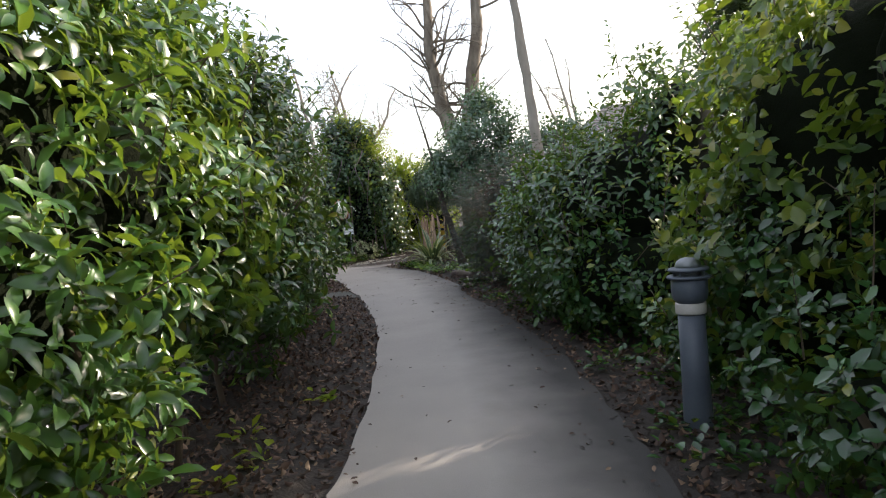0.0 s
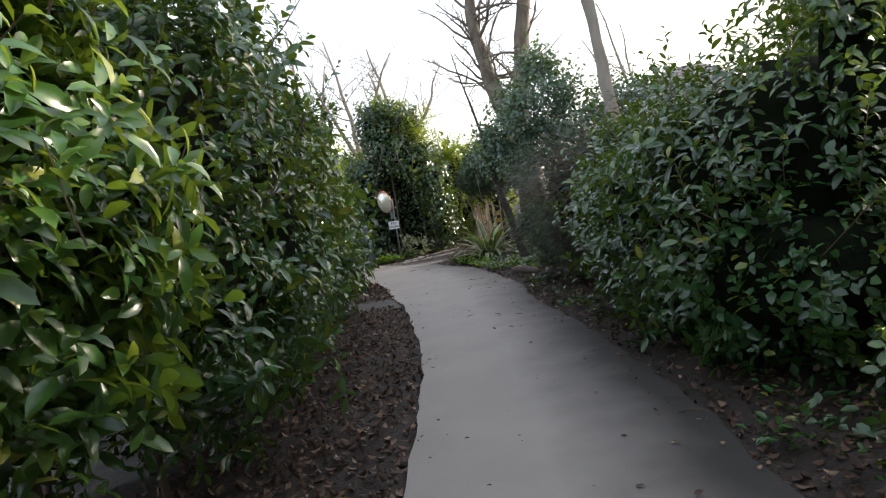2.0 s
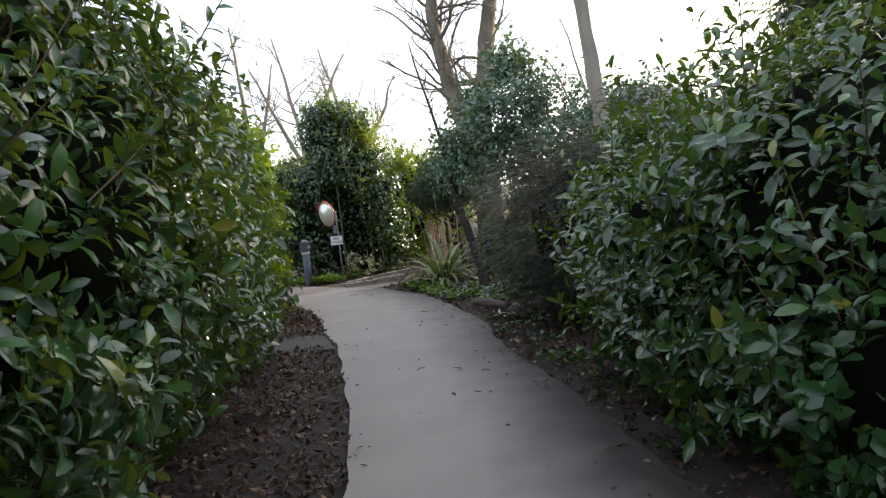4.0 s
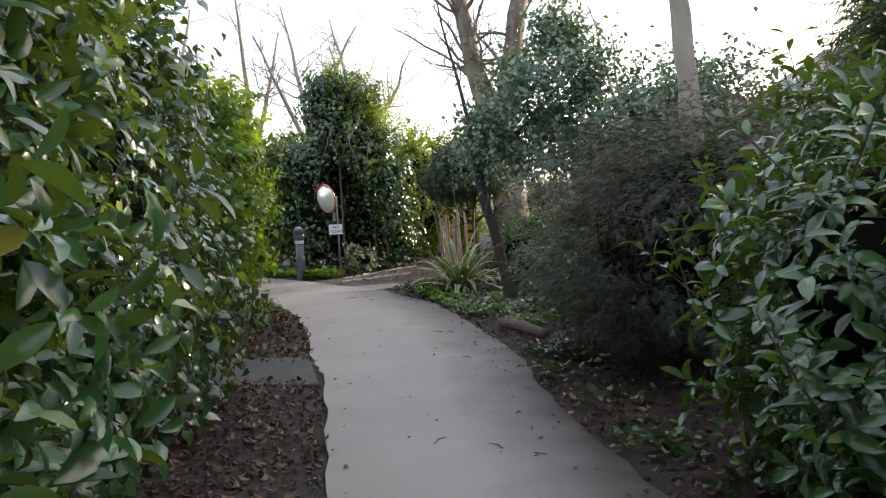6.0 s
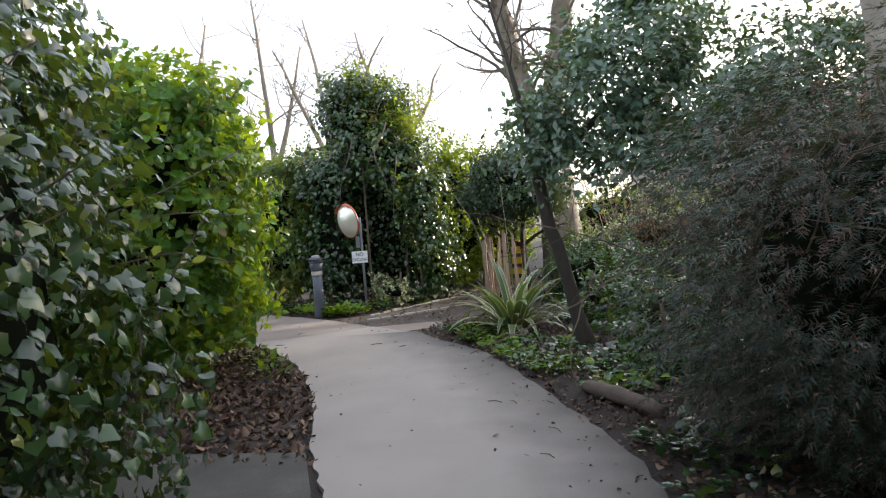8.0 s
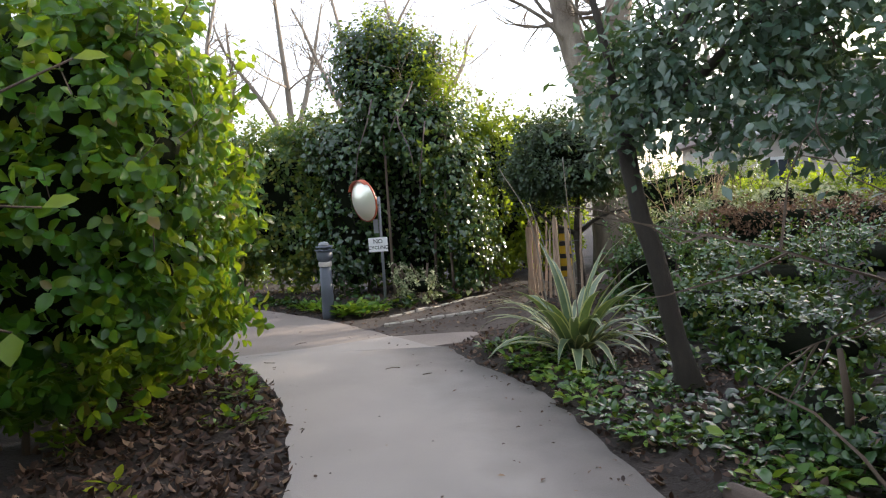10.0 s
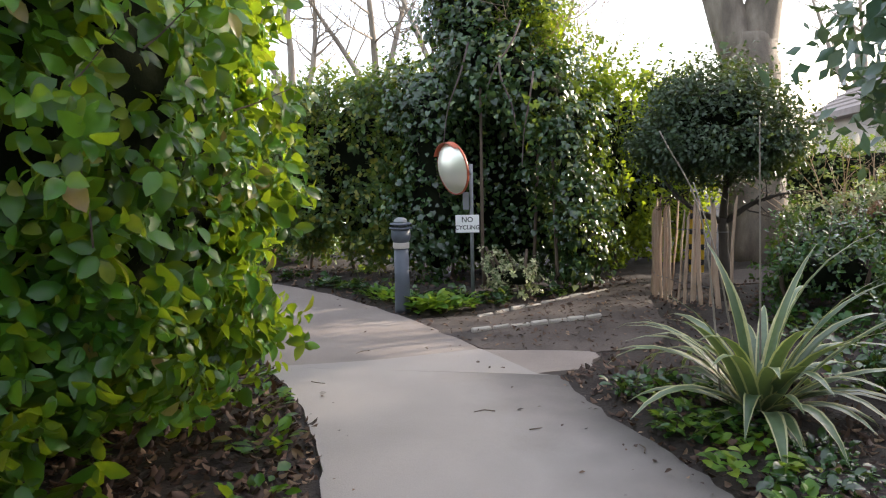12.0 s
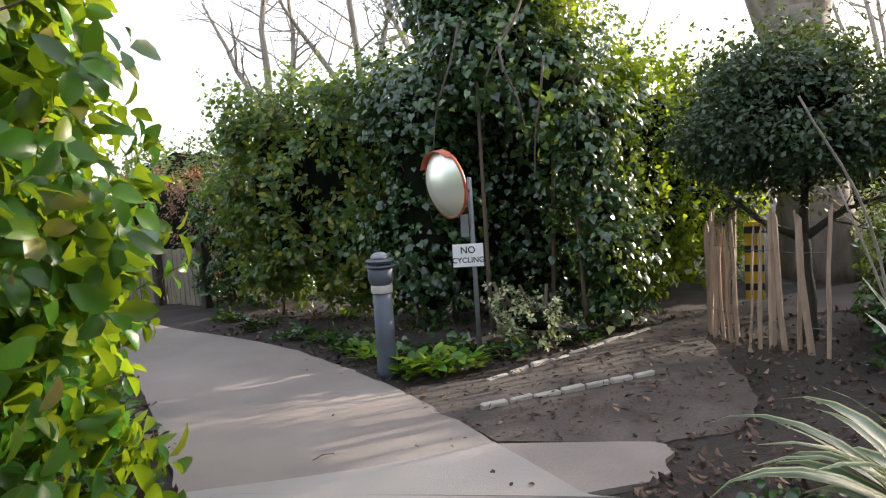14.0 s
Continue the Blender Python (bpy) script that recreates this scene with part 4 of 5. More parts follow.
def crown(top, blobs, count, template, size, mat, seed, amp, core=0.3, name="crown"):
    rng = np.random.default_rng(seed)
    P, N = on_blobs(blobs, count, rng, seed, amp)
    n = len(P)
    P = P + rng.normal(size=(n, 3)) * size * 0.6 - N * np.abs(rng.normal(size=(n, 1))) * 0.2
    P = P + (rng.random((n, 1)) < 0.08) * rng.uniform(0.05, 0.35, (n, 1)) * unit(N + np.array([0, 0, 0.4]))
    x, y, z = leaf_frames(unit(N * 0.6 + np.array([0, 0, 0.4]) + rng.normal(size=(n, 3)) * 0.6), N * 0.6 + rng.normal(size=(n, 3)) * 0.7 - np.array([0, 0, 0.2]))
    ob = adopt(new(name, leaves_mesh(name, template, P, x, y, z, size * rng.uniform(0.6, 1.3, n), mat)), top)
    tagged(ob, kind="stuff")
    # same near-black solid for shade within the crown
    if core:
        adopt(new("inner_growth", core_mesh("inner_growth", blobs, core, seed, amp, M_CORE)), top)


crown(holly, [(0.66, 13.8, 2.3, 0.55, 0.65, 0.48, 0, 2.1), (1.5, 13.8, 2.6, 0.95, 0.9, 0.85, 0, 2), (2.7, 13.5, 2.3, 1.0, 0.9, 0.8, 0, 2), (1.55, 13.9, 3.5, 0.5, 0.5, 0.6, 0, 2), (3.6, 13.2, 1.9, 0.8, 0.8, 0.8, 0, 2)], 33000, LEAF_SMALL, 0.095, M_HOLLY, 51, 0.3, 0)
dome = bare_tree("dome_tree", "small dome-clipped dark evergreen tree behind the paling fence", [((0.2, 18.95, 0.9), (-0.7, 0, 0.6), 0.9, 0.04), ((0.2, 18.95, 0.9), (0.7, 0.1, 0.6), 0.9, 0.04), ((0.2, 18.95, 0.95), (0, 0, 1), 0.9, 0.05)],
    ([(0.25, 18.95, -0.1), (0.22, 18.95, 0.5), (0.2, 18.95, 0.95)], [0.08, 0.06, 0.055]), M_DARKBARK, 8, 3, 0.3, 0.15)
crown(dome, [(0.1, 18.95, 1.8, 1.05, 0.95, 0.45, 0, 2.2), (0.12, 18.95, 2.1, 0.75, 0.75, 0.55, 0, 2)], 36000, LEAF_SMALL, 0.062, M_YEW, 52, 0.1, 0.22)
bramble = thing("twiggy_growth", "thin bare twiggy growth on top of the ivy, sunlight painted as gold leaves", "shrub", (-2.6, 20.2, 3.5))
bits, rg = [], np.random.default_rng(9)
for _ in range(80):
    out = []
    grow((-2.35 + rg.normal() * 0.5, 20.2 + rg.normal() * 0.3, 3.0), (rg.normal() * 0.4, rg.normal() * 0.3, 1), rg.uniform(0.9, 1.7), 0.008, 2, rg, out, 0.22, 0.0, 3)
    bits += [tube([tuple(q) for q in p], r, 3) for _, p, r in out]
solid("fine_branching", *merge(bits), M_PLUME, bramble, kind="stuff")
# sunlight on the ivy top, put in as gold-coloured leaves
crown(bramble, [(-2.0, 19.9, 3.45, 0.5, 0.6, 0.5, 0, 2), (-2.6, 19.95, 4.0, 0.6, 0.6, 0.5, 0, 2)], 6500, LEAF_SMALL, 0.07, M_GOLD, 53, 0.3, 0, "leaves")
for (x0, y0, n, hh, mt, lb) in ((2.6, 22.3, 26, 1.9, M_PLUME, "yellowish bare shrub beyond the low brown hedge"), (3.6, 22.8, 22, 2.1, M_TWIG, "bare brown shrub beyond the low hedge"), (-1.6, 23.4, 22, 3.8, M_PLUME, "bare straw-coloured shrub behind the golden hedge")):
    sh = thing("bare_shrub", lb, "shrub", (x0, y0, 0))
    bits = []
    for _ in range(n):
        out = []
        grow((x0 + rg.normal() * 0.25, y0 + rg.normal() * 0.2, -0.02), (rg.normal() * 0.25, rg.normal() * 0.2, 1), hh * rg.uniform(0.7, 1.1), 0.014, 2, rg, out, 0.14, 0.05, 4)
        bits += [tube([tuple(q) for q in p], r, 4) for _, p, r in out]
    solid("fine_branching", *merge(bits), mt, sh, kind="stuff")


crown(conifer, [(2.25, 10.1, 1.35, 1.3, 1.2, 0.8, 0, 2.3), (3.6, 10.8, 1.4, 1.3, 1.2, 0.65, 0, 2.3)], 3200, LEAF_FEATHER, 0.09, M_BROWNED, 54, 0.25, 0, "browned_growth")

# dead brown twigs standing out of the conifer bush
dead = thing("dead_brushwood", "tangle of dead brown twigs on top of the conifer bush", "brushwood", (2.4, 10.4, 1.6))
bits = []
for _ in range(170):
    out = []
    px, py = 2.5 + rg.normal() * 0.75, 10.5 + rg.normal() * 0.6
    grow((px, py, 1.15), (rg.normal() * 0.9 - 0.3, rg.normal() * 0.8 - 0.3, 0.9), rg.uniform(0.6, 1.15), 0.007, 2, rg, out, 0.25, -0.05, 4)
    bits += [tube([tuple(q) for q in p], r, 3) for _, p, r in out]
solid("fine_branching", *merge(bits), M_TWIG, dead, kind="stuff")

# vine stems hanging over the ivy face
for x0, y0, z0, dx, dz in ((-2.75, 18.95, 3.1, -0.35, 1.2), (-2.35, 18.85, 2.9, 0.2, 0.9), (-1.95, 18.9, 2.7, -0.15, 1.1), (-2.1, 18.9, 3.3, -0.45, 0.9)):
    pts = curve_pts([(x0, y0, z0), (x0 + dx * 0.2, y0 - 0.12, z0 - dz * 0.3), (x0 + dx * 0.75, y0 - 0.02, z0 - dz * 0.65), (x0 + dx, y0 + 0.05, z0 - dz)], 6)
    ob = solid("vine_stem", *tube([tuple(p) for p in pts], np.linspace(0.014, 0.006, len(pts)), 6), M_LOG, smoothed=True)
    tagged(ob, "bare brown ivy stem hanging down the ivy face", "vine", "hanging ivy stems")


for p0, p1, p2 in (((-2.2, 9.6, 1.5), (-1.75, 9.95, 1.72), (-1.35, 10.2, 1.95)), ((-2.2, 9.6, 1.45), (-1.7, 9.9, 1.6), (-1.4, 10.1, 1.58)), ((-2.1, 9.5, 1.3), (-1.6, 9.75, 1.4), (-1.3, 9.85, 1.32))):
    top = thing("bramble_shoot", "bare arching bramble shoot with yellow leaves", "shoot", p0, "bramble shoots")
    pts = curve_pts([p0, p1, p2], 6)
    solid("stem", *tube([tuple(p) for p in pts], np.linspace(0.006, 0.003, len(pts)), 5), M_TWIG, top, smoothed=True)
    for k in (5, 9, 12):
        q = pts[k][None]
        fx, fy, fz = leaf_frames(unit(np.array([[0.3, -0.6, 0.7]])), rg.normal(size=(1, 3)) - np.array([[0, 0, 0.8]]))
        adopt(new("leaf", leaves_mesh("leaf", LEAF_OVAL, q, fx, fy, fz, np.array([0.085]), M_GOLD)), top)


# ---- bollards ----
def bollard(x, y, turn, tilt, label):
    top = thing("bollard", label, "bollard", (0, 0, 0), "path bollards")
    part("post", lathe([(0.088, -0.05), (0.088, 0.05), (0.083, 0.3), (0.08, 0.715)]), M_POST, top, smoothed=True)
    part("band", lathe([(0.088, 0.712), (0.091, 0.718), (0.091, 0.772), (0.088, 0.778)]), M_BAND, top, "pale weathered reflective band", True)
    part("neck", lathe([(0.08, 0.778), (0.1, 0.8), (0.108, 0.84), (0.108, 0.915), (0.095, 0.925)]), M_POST, top, smoothed=True)
    part("lower_rim", lathe([(0.075, 0.925), (0.128, 0.93), (0.132, 0.937), (0.128, 0.944), (0.075, 0.946)]), M_POST, top, smoothed=True)
    part("lens", lathe([(0.072, 0.944), (0.072, 0.975)]), M_STEEL, top, smoothed=True)
    part("upper_rim", lathe([(0.07, 0.972), (0.118, 0.974), (0.122, 0.981), (0.116, 0.99), (0.078, 0.996)]), M_POST, top, smoothed=True)
    part("cap", lathe([(0.078, 0.994), (0.076, 1.012), (0.066, 1.032), (0.048, 1.045), (0.024, 1.052), (0.004, 1.053)]), M_STEEL, top, "worn grey domed cap", True)
    for k in range(4):
        a = k * math.pi / 2 + 0.4
        part("rib", box_bm((0.014, 0.014, 0.04), pose(0.098 * math.cos(a), 0.098 * math.sin(a), 0.959, 0, 0, math.degrees(a)), 0.002), M_POST, top)
    top.matrix_basis = pose(x, y, 0, tilt[0], tilt[1], turn)
    return top


bollard(2.44, 2.1, 20, (0, 0), "slate-blue metal bollard lamp with pale band beside the laurel")
bollard(-3.27, 17.75, 65, (1, -1), "grey metal bollard lamp with pale band at the corner bed")

# ---- convex traffic mirror on its post, with the notice ----
PX, PY = -2.6, 18.35
mirror = thing("traffic_mirror", "round convex mirror with orange surround on a thin grey post", "mirror", (PX, PY, 0))
part("post", lathe([(0.022, -0.2), (0.022, 1.62), (0.016, 1.625)], (PX, PY, 0), 14), M_STEEL, mirror, smoothed=True)
MC = Vector((-2.77, 18.15, 1.575))
facing = Vector((-0.66, -0.72, -0.16)).normalized()
MT = Matrix.Translation(MC) @ facing.to_track_quat("Z", "Y").to_matrix().to_4x4()
R = 0.29


def turned(profile, m, sides=40, arc=None):
    """A turned shape about the local z axis of m; arc limits it to a sector (degrees)."""
    bm = bmesh.new()
    a0, a1 = arc or (0, 360)
    cnt = sides if arc is None else sides + 1
    rings = [[bm.verts.new(m @ Vector((r * math.cos(radians(a0 + (a1 - a0) * k / sides)), r * math.sin(radians(a0 + (a1 - a0) * k / sides)), z))) for k in range(cnt)] for r, z in profile]
    for a, b in zip(rings, rings[1:]):
        for k in range(sides):
            j = (k + 1) % cnt
            bm.faces.new((a[k], a[j], b[j], b[k]))
    bmesh.ops.remove_doubles(bm, verts=bm.verts[:], dist=1e-5)
    bmesh.ops.recalc_face_normals(bm, faces=bm.faces[:])
    return bm


part("mirror_face", turned([(R * math.sin(a), 0.12 * (1 - math.sin(a) ** 2)) for a in [math.pi / 2 * k / 12 for k in range(12, 0, -1)]] + [(0.0001, 0.12)], MT), M_MIRROR, mirror, "clouded convex mirror face", True)
part("rim", turned([(R + 0.002, 0.004), (R + 0.012, 0.004), (R + 0.014, -0.02), (R - 0.03, -0.045), (R - 0.03, -0.02), (R + 0.002, 0.004)], MT), M_ORANGE, mirror, "orange plastic rim", True)
part("back_shell", turned([(0.0001, -0.075), (0.15, -0.07), (R - 0.02, -0.03), (R + 0.0, -0.01)], MT), M_ORANGE, mirror, "orange plastic back", True)
part("hood", turned([(R + 0.006, 0.0), (R + 0.008, 0.06), (R + 0.013, 0.06), (R + 0.012, 0.0)], MT, 24, (50, 150)), M_ORANGE, mirror, "short orange hood over the mirror", True)
v, f = tube([MC - facing * 0.06, MC - facing * 0.13 + Vector((0.03, 0.02, -0.03)), (PX, PY, 1.5)], (0.018, 0.018, 0.018), 8)
solid("arm", v, f, M_STEEL, mirror, smoothed=True)
part("bracket_plate", box_bm((0.07, 0.02, 0.2), pose(PX - 0.06, PY - 0.03, 1.2, 0, 0, 12), 0.004), M_STEEL, mirror)
ST = pose(PX - 0.045, PY - 0.035, 0.935, 0, 0, 10)
notice = thing("notice", "small white no cycling notice fixed to the mirror post", "sign", ST.translation)
part("board", box_bm((0.275, 0.008, 0.205), ST, 0.002), M_WHITE, notice)
for word, size, dz in (("NO", 0.085, 0.045), ("CYCLING", 0.068, -0.045)):
    cu = bpy.data.curves.new("lettering", "FONT")
    cu.body, cu.size, cu.align_x, cu.align_y, cu.extrude, cu.offset = word, size, "CENTER", "CENTER", 0.001, 0.0012
    tmp = new("tmp", cu)
    tmp.matrix_world = ST @ pose(0, -0.0056, dz, 90, 0, 0)
    bpy.context.view_layer.update()
    me = bpy.data.meshes.new_from_object(tmp.evaluated_get(bpy.context.evaluated_depsgraph_get()))
    me.transform(tmp.matrix_world)
    bpy.data.objects.remove(tmp)
    me.materials.clear()
    me.materials.append(M_BLACK)
    adopt(new("lettering", me), notice)

# ---- paling fence, gate, barrier ----
fence = thing("paling_fence", "rustic split chestnut paling fence wired together", "fence", (-0.54, 19.4, 0))
rf = np.random.default_rng(12)
line = curve_pts([(-0.3, 19.75, 0), (-0.54, 19.45, 0), (-0.42, 18.95, 0), (-0.14, 18.5, 0), (0.2, 18.2, 0)], 4)
for p in line:
    w, hgt = rf.uniform(0.034, 0.055), rf.uniform(1.0, 1.24)
    m = pose(p[0], p[1], 0, rf.normal() * 2.5, rf.normal() * 2.5, rf.uniform(0, 180))
    n = 5
    vs, fs = [], []
    for i, (zz, k) in enumerate(((-0.08, 1), (0.35, rf.uniform(0.85, 1.1)), (0.7, rf.uniform(0.85, 1.1)), (hgt - 0.08, 0.9), (hgt, 0.35))):
        ox, oy = rf.normal() * 0.008, rf.normal() * 0.008
        for a in range(n):
            th = 2 * math.pi * a / n
            vs.append(m @ Vector((ox + w * 0.6 * k * math.cos(th), oy + w * 0.32 * k * math.sin(th), zz)))
    for i in range(4):
        fs += [(i * n + a, i * n + (a + 1) % n, (i + 1) * n + (a + 1) % n, (i + 1) * n + a) for a in range(n)]
    fs += [tuple(range(n))[::-1], tuple(4 * n + a for a in range(n))]
    solid("pale", vs, fs, M_PALE, fence)
for zz in (0.25, 0.85):
    v, f = tube([(p[0], p[1], zz + 0.01 * math.sin(i * 1.7)) for i, p in enumerate(line)], [0.004] * len(line), 5)
    solid("wire", v, f, M_WIRE, fence)

barrier = thing("barrier_board", "yellow and black striped barrier board standing behind the fence", "barrier", (0.35, 20.6, 0))
BT = pose(0.06, 20.7, 0.5, 8, 0, -8)
part("panel", box_bm((0.2, 0.025, 0.9), BT, 0.006), M_YELLOW, barrier)
for k in range(4):
    part("stripe", box_bm((0.2, 0.004, 0.08), BT @ pose(0, -0.0165, -0.3 + 0.22 * k), 0.001), M_BLACK, barrier)

gate = thing("timber_gate", "low weathered close-boarded timber gate beside the path", "gate", (-8.4, 21.5, 0))
g0, g1 = np.array((-9.7, 21.95)), np.array((-7.3, 21.15))
ga = math.degrees(math.atan2(*(g1 - g0)[::-1]))
for k in range(22):
    c = g0 + (g1 - g0) * (k + 0.5) / 22
    part("board", box_bm((0.1, 0.022, 0.86 + rf.normal() * 0.01), pose(c[0], c[1], 0.47, 0, rf.normal() * 0.5, ga), 0.004), M_GATE, gate)
for zz in (0.25, 0.75):
    c = (g0 + g1) / 2
    part("rail", box_bm((2.5, 0.05, 0.09), pose(c[0] + 0.02, c[1] + 0.045, zz, 0, 0, ga), 0.005), M_GATE, gate)
for u in (0, 0.55, 1):
    c = g0 + (g1 - g0) * u
    part("gate_post", box_bm((0.12, 0.12, 1.2), pose(c[0] - 0.01, c[1] - 0.075, 0.5, 0, 0, ga), 0.01), M_DARKBARK, gate)


# ---- flax and low plants ----
def blade(base, yaw, length, lean, curl, width, parent, rng):
    """A strap leaf with a green middle and cream margins, folded along its length."""
    n = 9
    d = np.array((math.cos(yaw), math.sin(yaw), 0))
    side = np.array((-d[1], d[0], 0))
    p, ang = np.array(base, float), lean
    vs, fs, mi = [], [], []
    for i in range(n):
        u = i / (n - 1)
        w = width * (0.55 + 0.9 * u * (1 - u) * 2) * (1 - u ** 3.5) + 0.0015
        up = np.array((0, 0, 1)) * math.sin(ang) - d * math.cos(ang)
        for k, fold in ((-1, 0.3), (-0.74, 0.16), (0, 0), (0.74, 0.16), (1, 0.3)):
            vs.append(p + side * k * w + up * fold * w * (1 - u * 0.7))
        ang += curl * (0.4 + 1.6 * u) / n
        p = p + (d * math.sin(ang) + np.array((0, 0, 1)) * math.cos(ang)) * length / (n - 1)
    for i in range(n - 1):
        for k in range(4):
            fs.append((i * 5 + k, i * 5 + k + 1, i * 5 + k + 6, i * 5 + k + 5))
            mi.append(1 if k in (0, 3) else 0)
    solid("blade", vs, fs, [M_FLAX, M_FLAX_EDGE], parent, smoothed=True, mat_index=mi)


def flax(x, y, count, reach, seed, label):
    r = np.random.default_rng(seed)
    top = thing("flax_plant", label, "plant", (x, y, 0))
    for k in range(count):
        u = k / count
        yaw = k * 2.39996 + r.normal() * 0.2
        b = (x + math.cos(yaw) * 0.1 * r.random(), y + math.sin(yaw) * 0.1 * r.random(), 0.01)
        blade(b, yaw, reach * r.uniform(0.75, 1.15) * (1.1 - 0.25 * u), 0.12 + 0.95 * u ** 0.8 + r.normal() * 0.1, r.uniform(0.9, 2.2) * (0.55 + 0.7 * u), r.uniform(0.036, 0.058), top, r)
    return top


flax(0.0, 15.05, 60, 1.1, 61, "variegated flax clump with arching cream-edged blades")
for p0, p1, p2 in (((-0.2, 15.2, 0), (-0.35, 15.1, 1.2), (-0.62, 15.0, 1.78)), ((0.05, 15.3, 0), (0.0, 15.2, 1.1), (-0.04, 15.1, 1.85)), ((-0.05, 15.4, 0), (-0.22, 15.4, 0.9), (-0.38, 15.5, 1.45))):
    pts = curve_pts([p0, p1, p2], 6)
    st = solid("flower_stalk", *tube([tuple(p) for p in pts], np.linspace(0.007, 0.004, len(pts)), 6), M_GREYBARK, smoothed=True)
    tagged(st, "tall dry bare flower stalk rising from the flax", "stalk", "flax flower stalks")


def herb(name, label, x, y, n, size, spread, mat, seed, template=LEAF_OVAL, group="", upness=0.5):
    r = np.random.default_rng(seed)
    top = thing(name, label, "plant", (x, y, 0), group)
    a = r.uniform(0, 6.28, n)
    rad = np.sqrt(r.random(n)) * spread
    tilt = r.uniform(0.2, 1.0, n)
    P = np.stack([x + np.cos(a) * rad, y + np.sin(a) * rad, np.abs(r.normal(size=n)) * size * 0.5 + 0.015], 1)
    out = np.stack([np.cos(a), np.sin(a), 0 * a], 1)
    al = out * tilt[:, None] + np.array([0, 0, upness]) + r.normal(size=(n, 3)) * 0.25
    nl = unit(np.array([0, 0, 1.0]) + out * -0.3 + r.normal(size=(n, 3)) * 0.3)
    X, Yv, Z = leaf_frames(nl, al)
    tagged(adopt(new("leaves", leaves_mesh("leaves", template, P, X, Yv, Z, size * r.uniform(0.6, 1.3, n), mat)), top), kind="stuff")
    return top


rb = np.random.default_rng(77)
for i in range(30):      # low planting along the right-hand bed, some of it bright
    y0 = 12.0 + 3.6 * i / 30 + rb.normal() * 0.12
    edge = np.interp(y0, path_r[:, 1], path_r[:, 0])
    bright = i % 3 == 0
    herb("bedding_plant", "low bright green leafy plant in the border" if bright else "low dark green leafy plant in the border", edge + rb.uniform(0.2, 0.95), y0, int(rb.integers(50, 80)), 0.085 if bright else 0.075, 0.2, M_HERB if bright else M_GLOSSY, 100 + i, LEAF_BROAD, "border plants along the path", 0.8)
foliage("border_shrub", "low dark spreading evergreen in the border under the leaning trunk", "bush",
        [(1.45, 12.9, 0.16, 0.5, 0.7, 0.2, 0, 2.1), (1.75, 14.5, 0.24, 0.7, 0.8, 0.3, 0, 2.1), (1.6, 15.9, 0.28, 0.75, 0.6, 0.34, 0, 2.1)], 7000, LEAF_BROAD, 0.08, M_GLOSSY, 36, 0.12, 0.08, sprigs=0.08, shrink=0.14, stems=1)
for i in range(20):
    herb("ground_cover", "dark low ground-cover plant among dead leaves", rb.uniform(0.8, 2.6), rb.uniform(11.9, 15.6), 70, 0.09, 0.3, M_IVY, 140 + i, LEAF_IVY, "ground cover under the evergreen")
for i in range(14):
    herb("ground_cover", "dark low ground-cover plant among dead leaves", rb.uniform(0.7, 2.4), rb.uniform(15.6, 17.9), 70, 0.1, 0.32, M_SHADE, 170 + i, LEAF_OVAL, "ground cover behind the flax")
for i in range(18):
    y0 = rb.uniform(3.0, 11.6)
    herb("ivy_patch", "trailing ivy patch at the foot of the hedge", np.interp(y0, path_r[:, 1], path_r[:, 0]) + rb.uniform(0.15, 0.5), y0, 26, 0.07, 0.2, M_IVY, 200 + i, LEAF_IVY, "ivy at the path edge")
for i in range(16):
    y0 = rb.uniform(0.5, 4.5)
    herb("ivy_patch", "low ivy and seedlings around the bollard", rb.uniform(2.15, 3.0), y0, 34, 0.075, 0.24, M_SHADE, 230 + i, LEAF_OVAL, "seedlings by the bollard")
for i, (x0, y0, m, sz) in enumerate(((-3.0, 17.75, M_HERB, 0.14), (-2.85, 17.85, M_HERB, 0.12), (-2.7, 17.95, M_HERB, 0.12), (-3.55, 18.25, M_HERB, 0.1), (-3.75, 18.4, M_HERB, 0.1), (-4.0, 18.65, M_IVY, 0.1), (-4.4, 18.95, M_IVY, 0.1), (-4.9, 19.2, M_IVY, 0.1), (-2.4, 18.4, M_IVY, 0.1), (-1.75, 18.95, M_IVY, 0.09), (-3.3, 18.3, M_IVY, 0.1), (-2.9, 18.5, M_IVY, 0.1), (-5.6, 19.7, M_IVY, 0.1), (-6.4, 20.2, M_IVY, 0.1))):
    herb("bedding_plant", "yellow-green leafy plant at the bollard's foot" if m is M_HERB else "low dark ivy under the ivy-clad stump", x0, y0, 70, sz, 0.2, m, 260 + i, LEAF_OVAL if m is M_HERB else LEAF_IVY, "plants in the corner bed", 0.7)
for i in range(5):
    herb("seedling", "yellowing laurel seedling at the foot of the hedge", (-0.25, -0.55, -0.45, -0.15, -2.6)[i], (2.0, 2.5, 1.6, 3.2, 11.9)[i], 12, 0.1, 0.1, M_GOLD, 300 + i, LEAF_OVAL, "yellow seedlings", 1.2)
for i in range(8):
    herb("seedling", "leafy seedling at the foot of the clipped hedge", *((-2.5, 13.2), (-2.8, 13.9), (-3.2, 14.5), (-3.6, 15.0), (-4.0, 15.45), (-4.3, 15.8), (-4.7, 16.2), (-5.2, 16.7))[i], 40, 0.1, 0.2, M_HEDGE, 320 + i, LEAF_OVAL, "seedlings under the clipped hedge", 0.9)
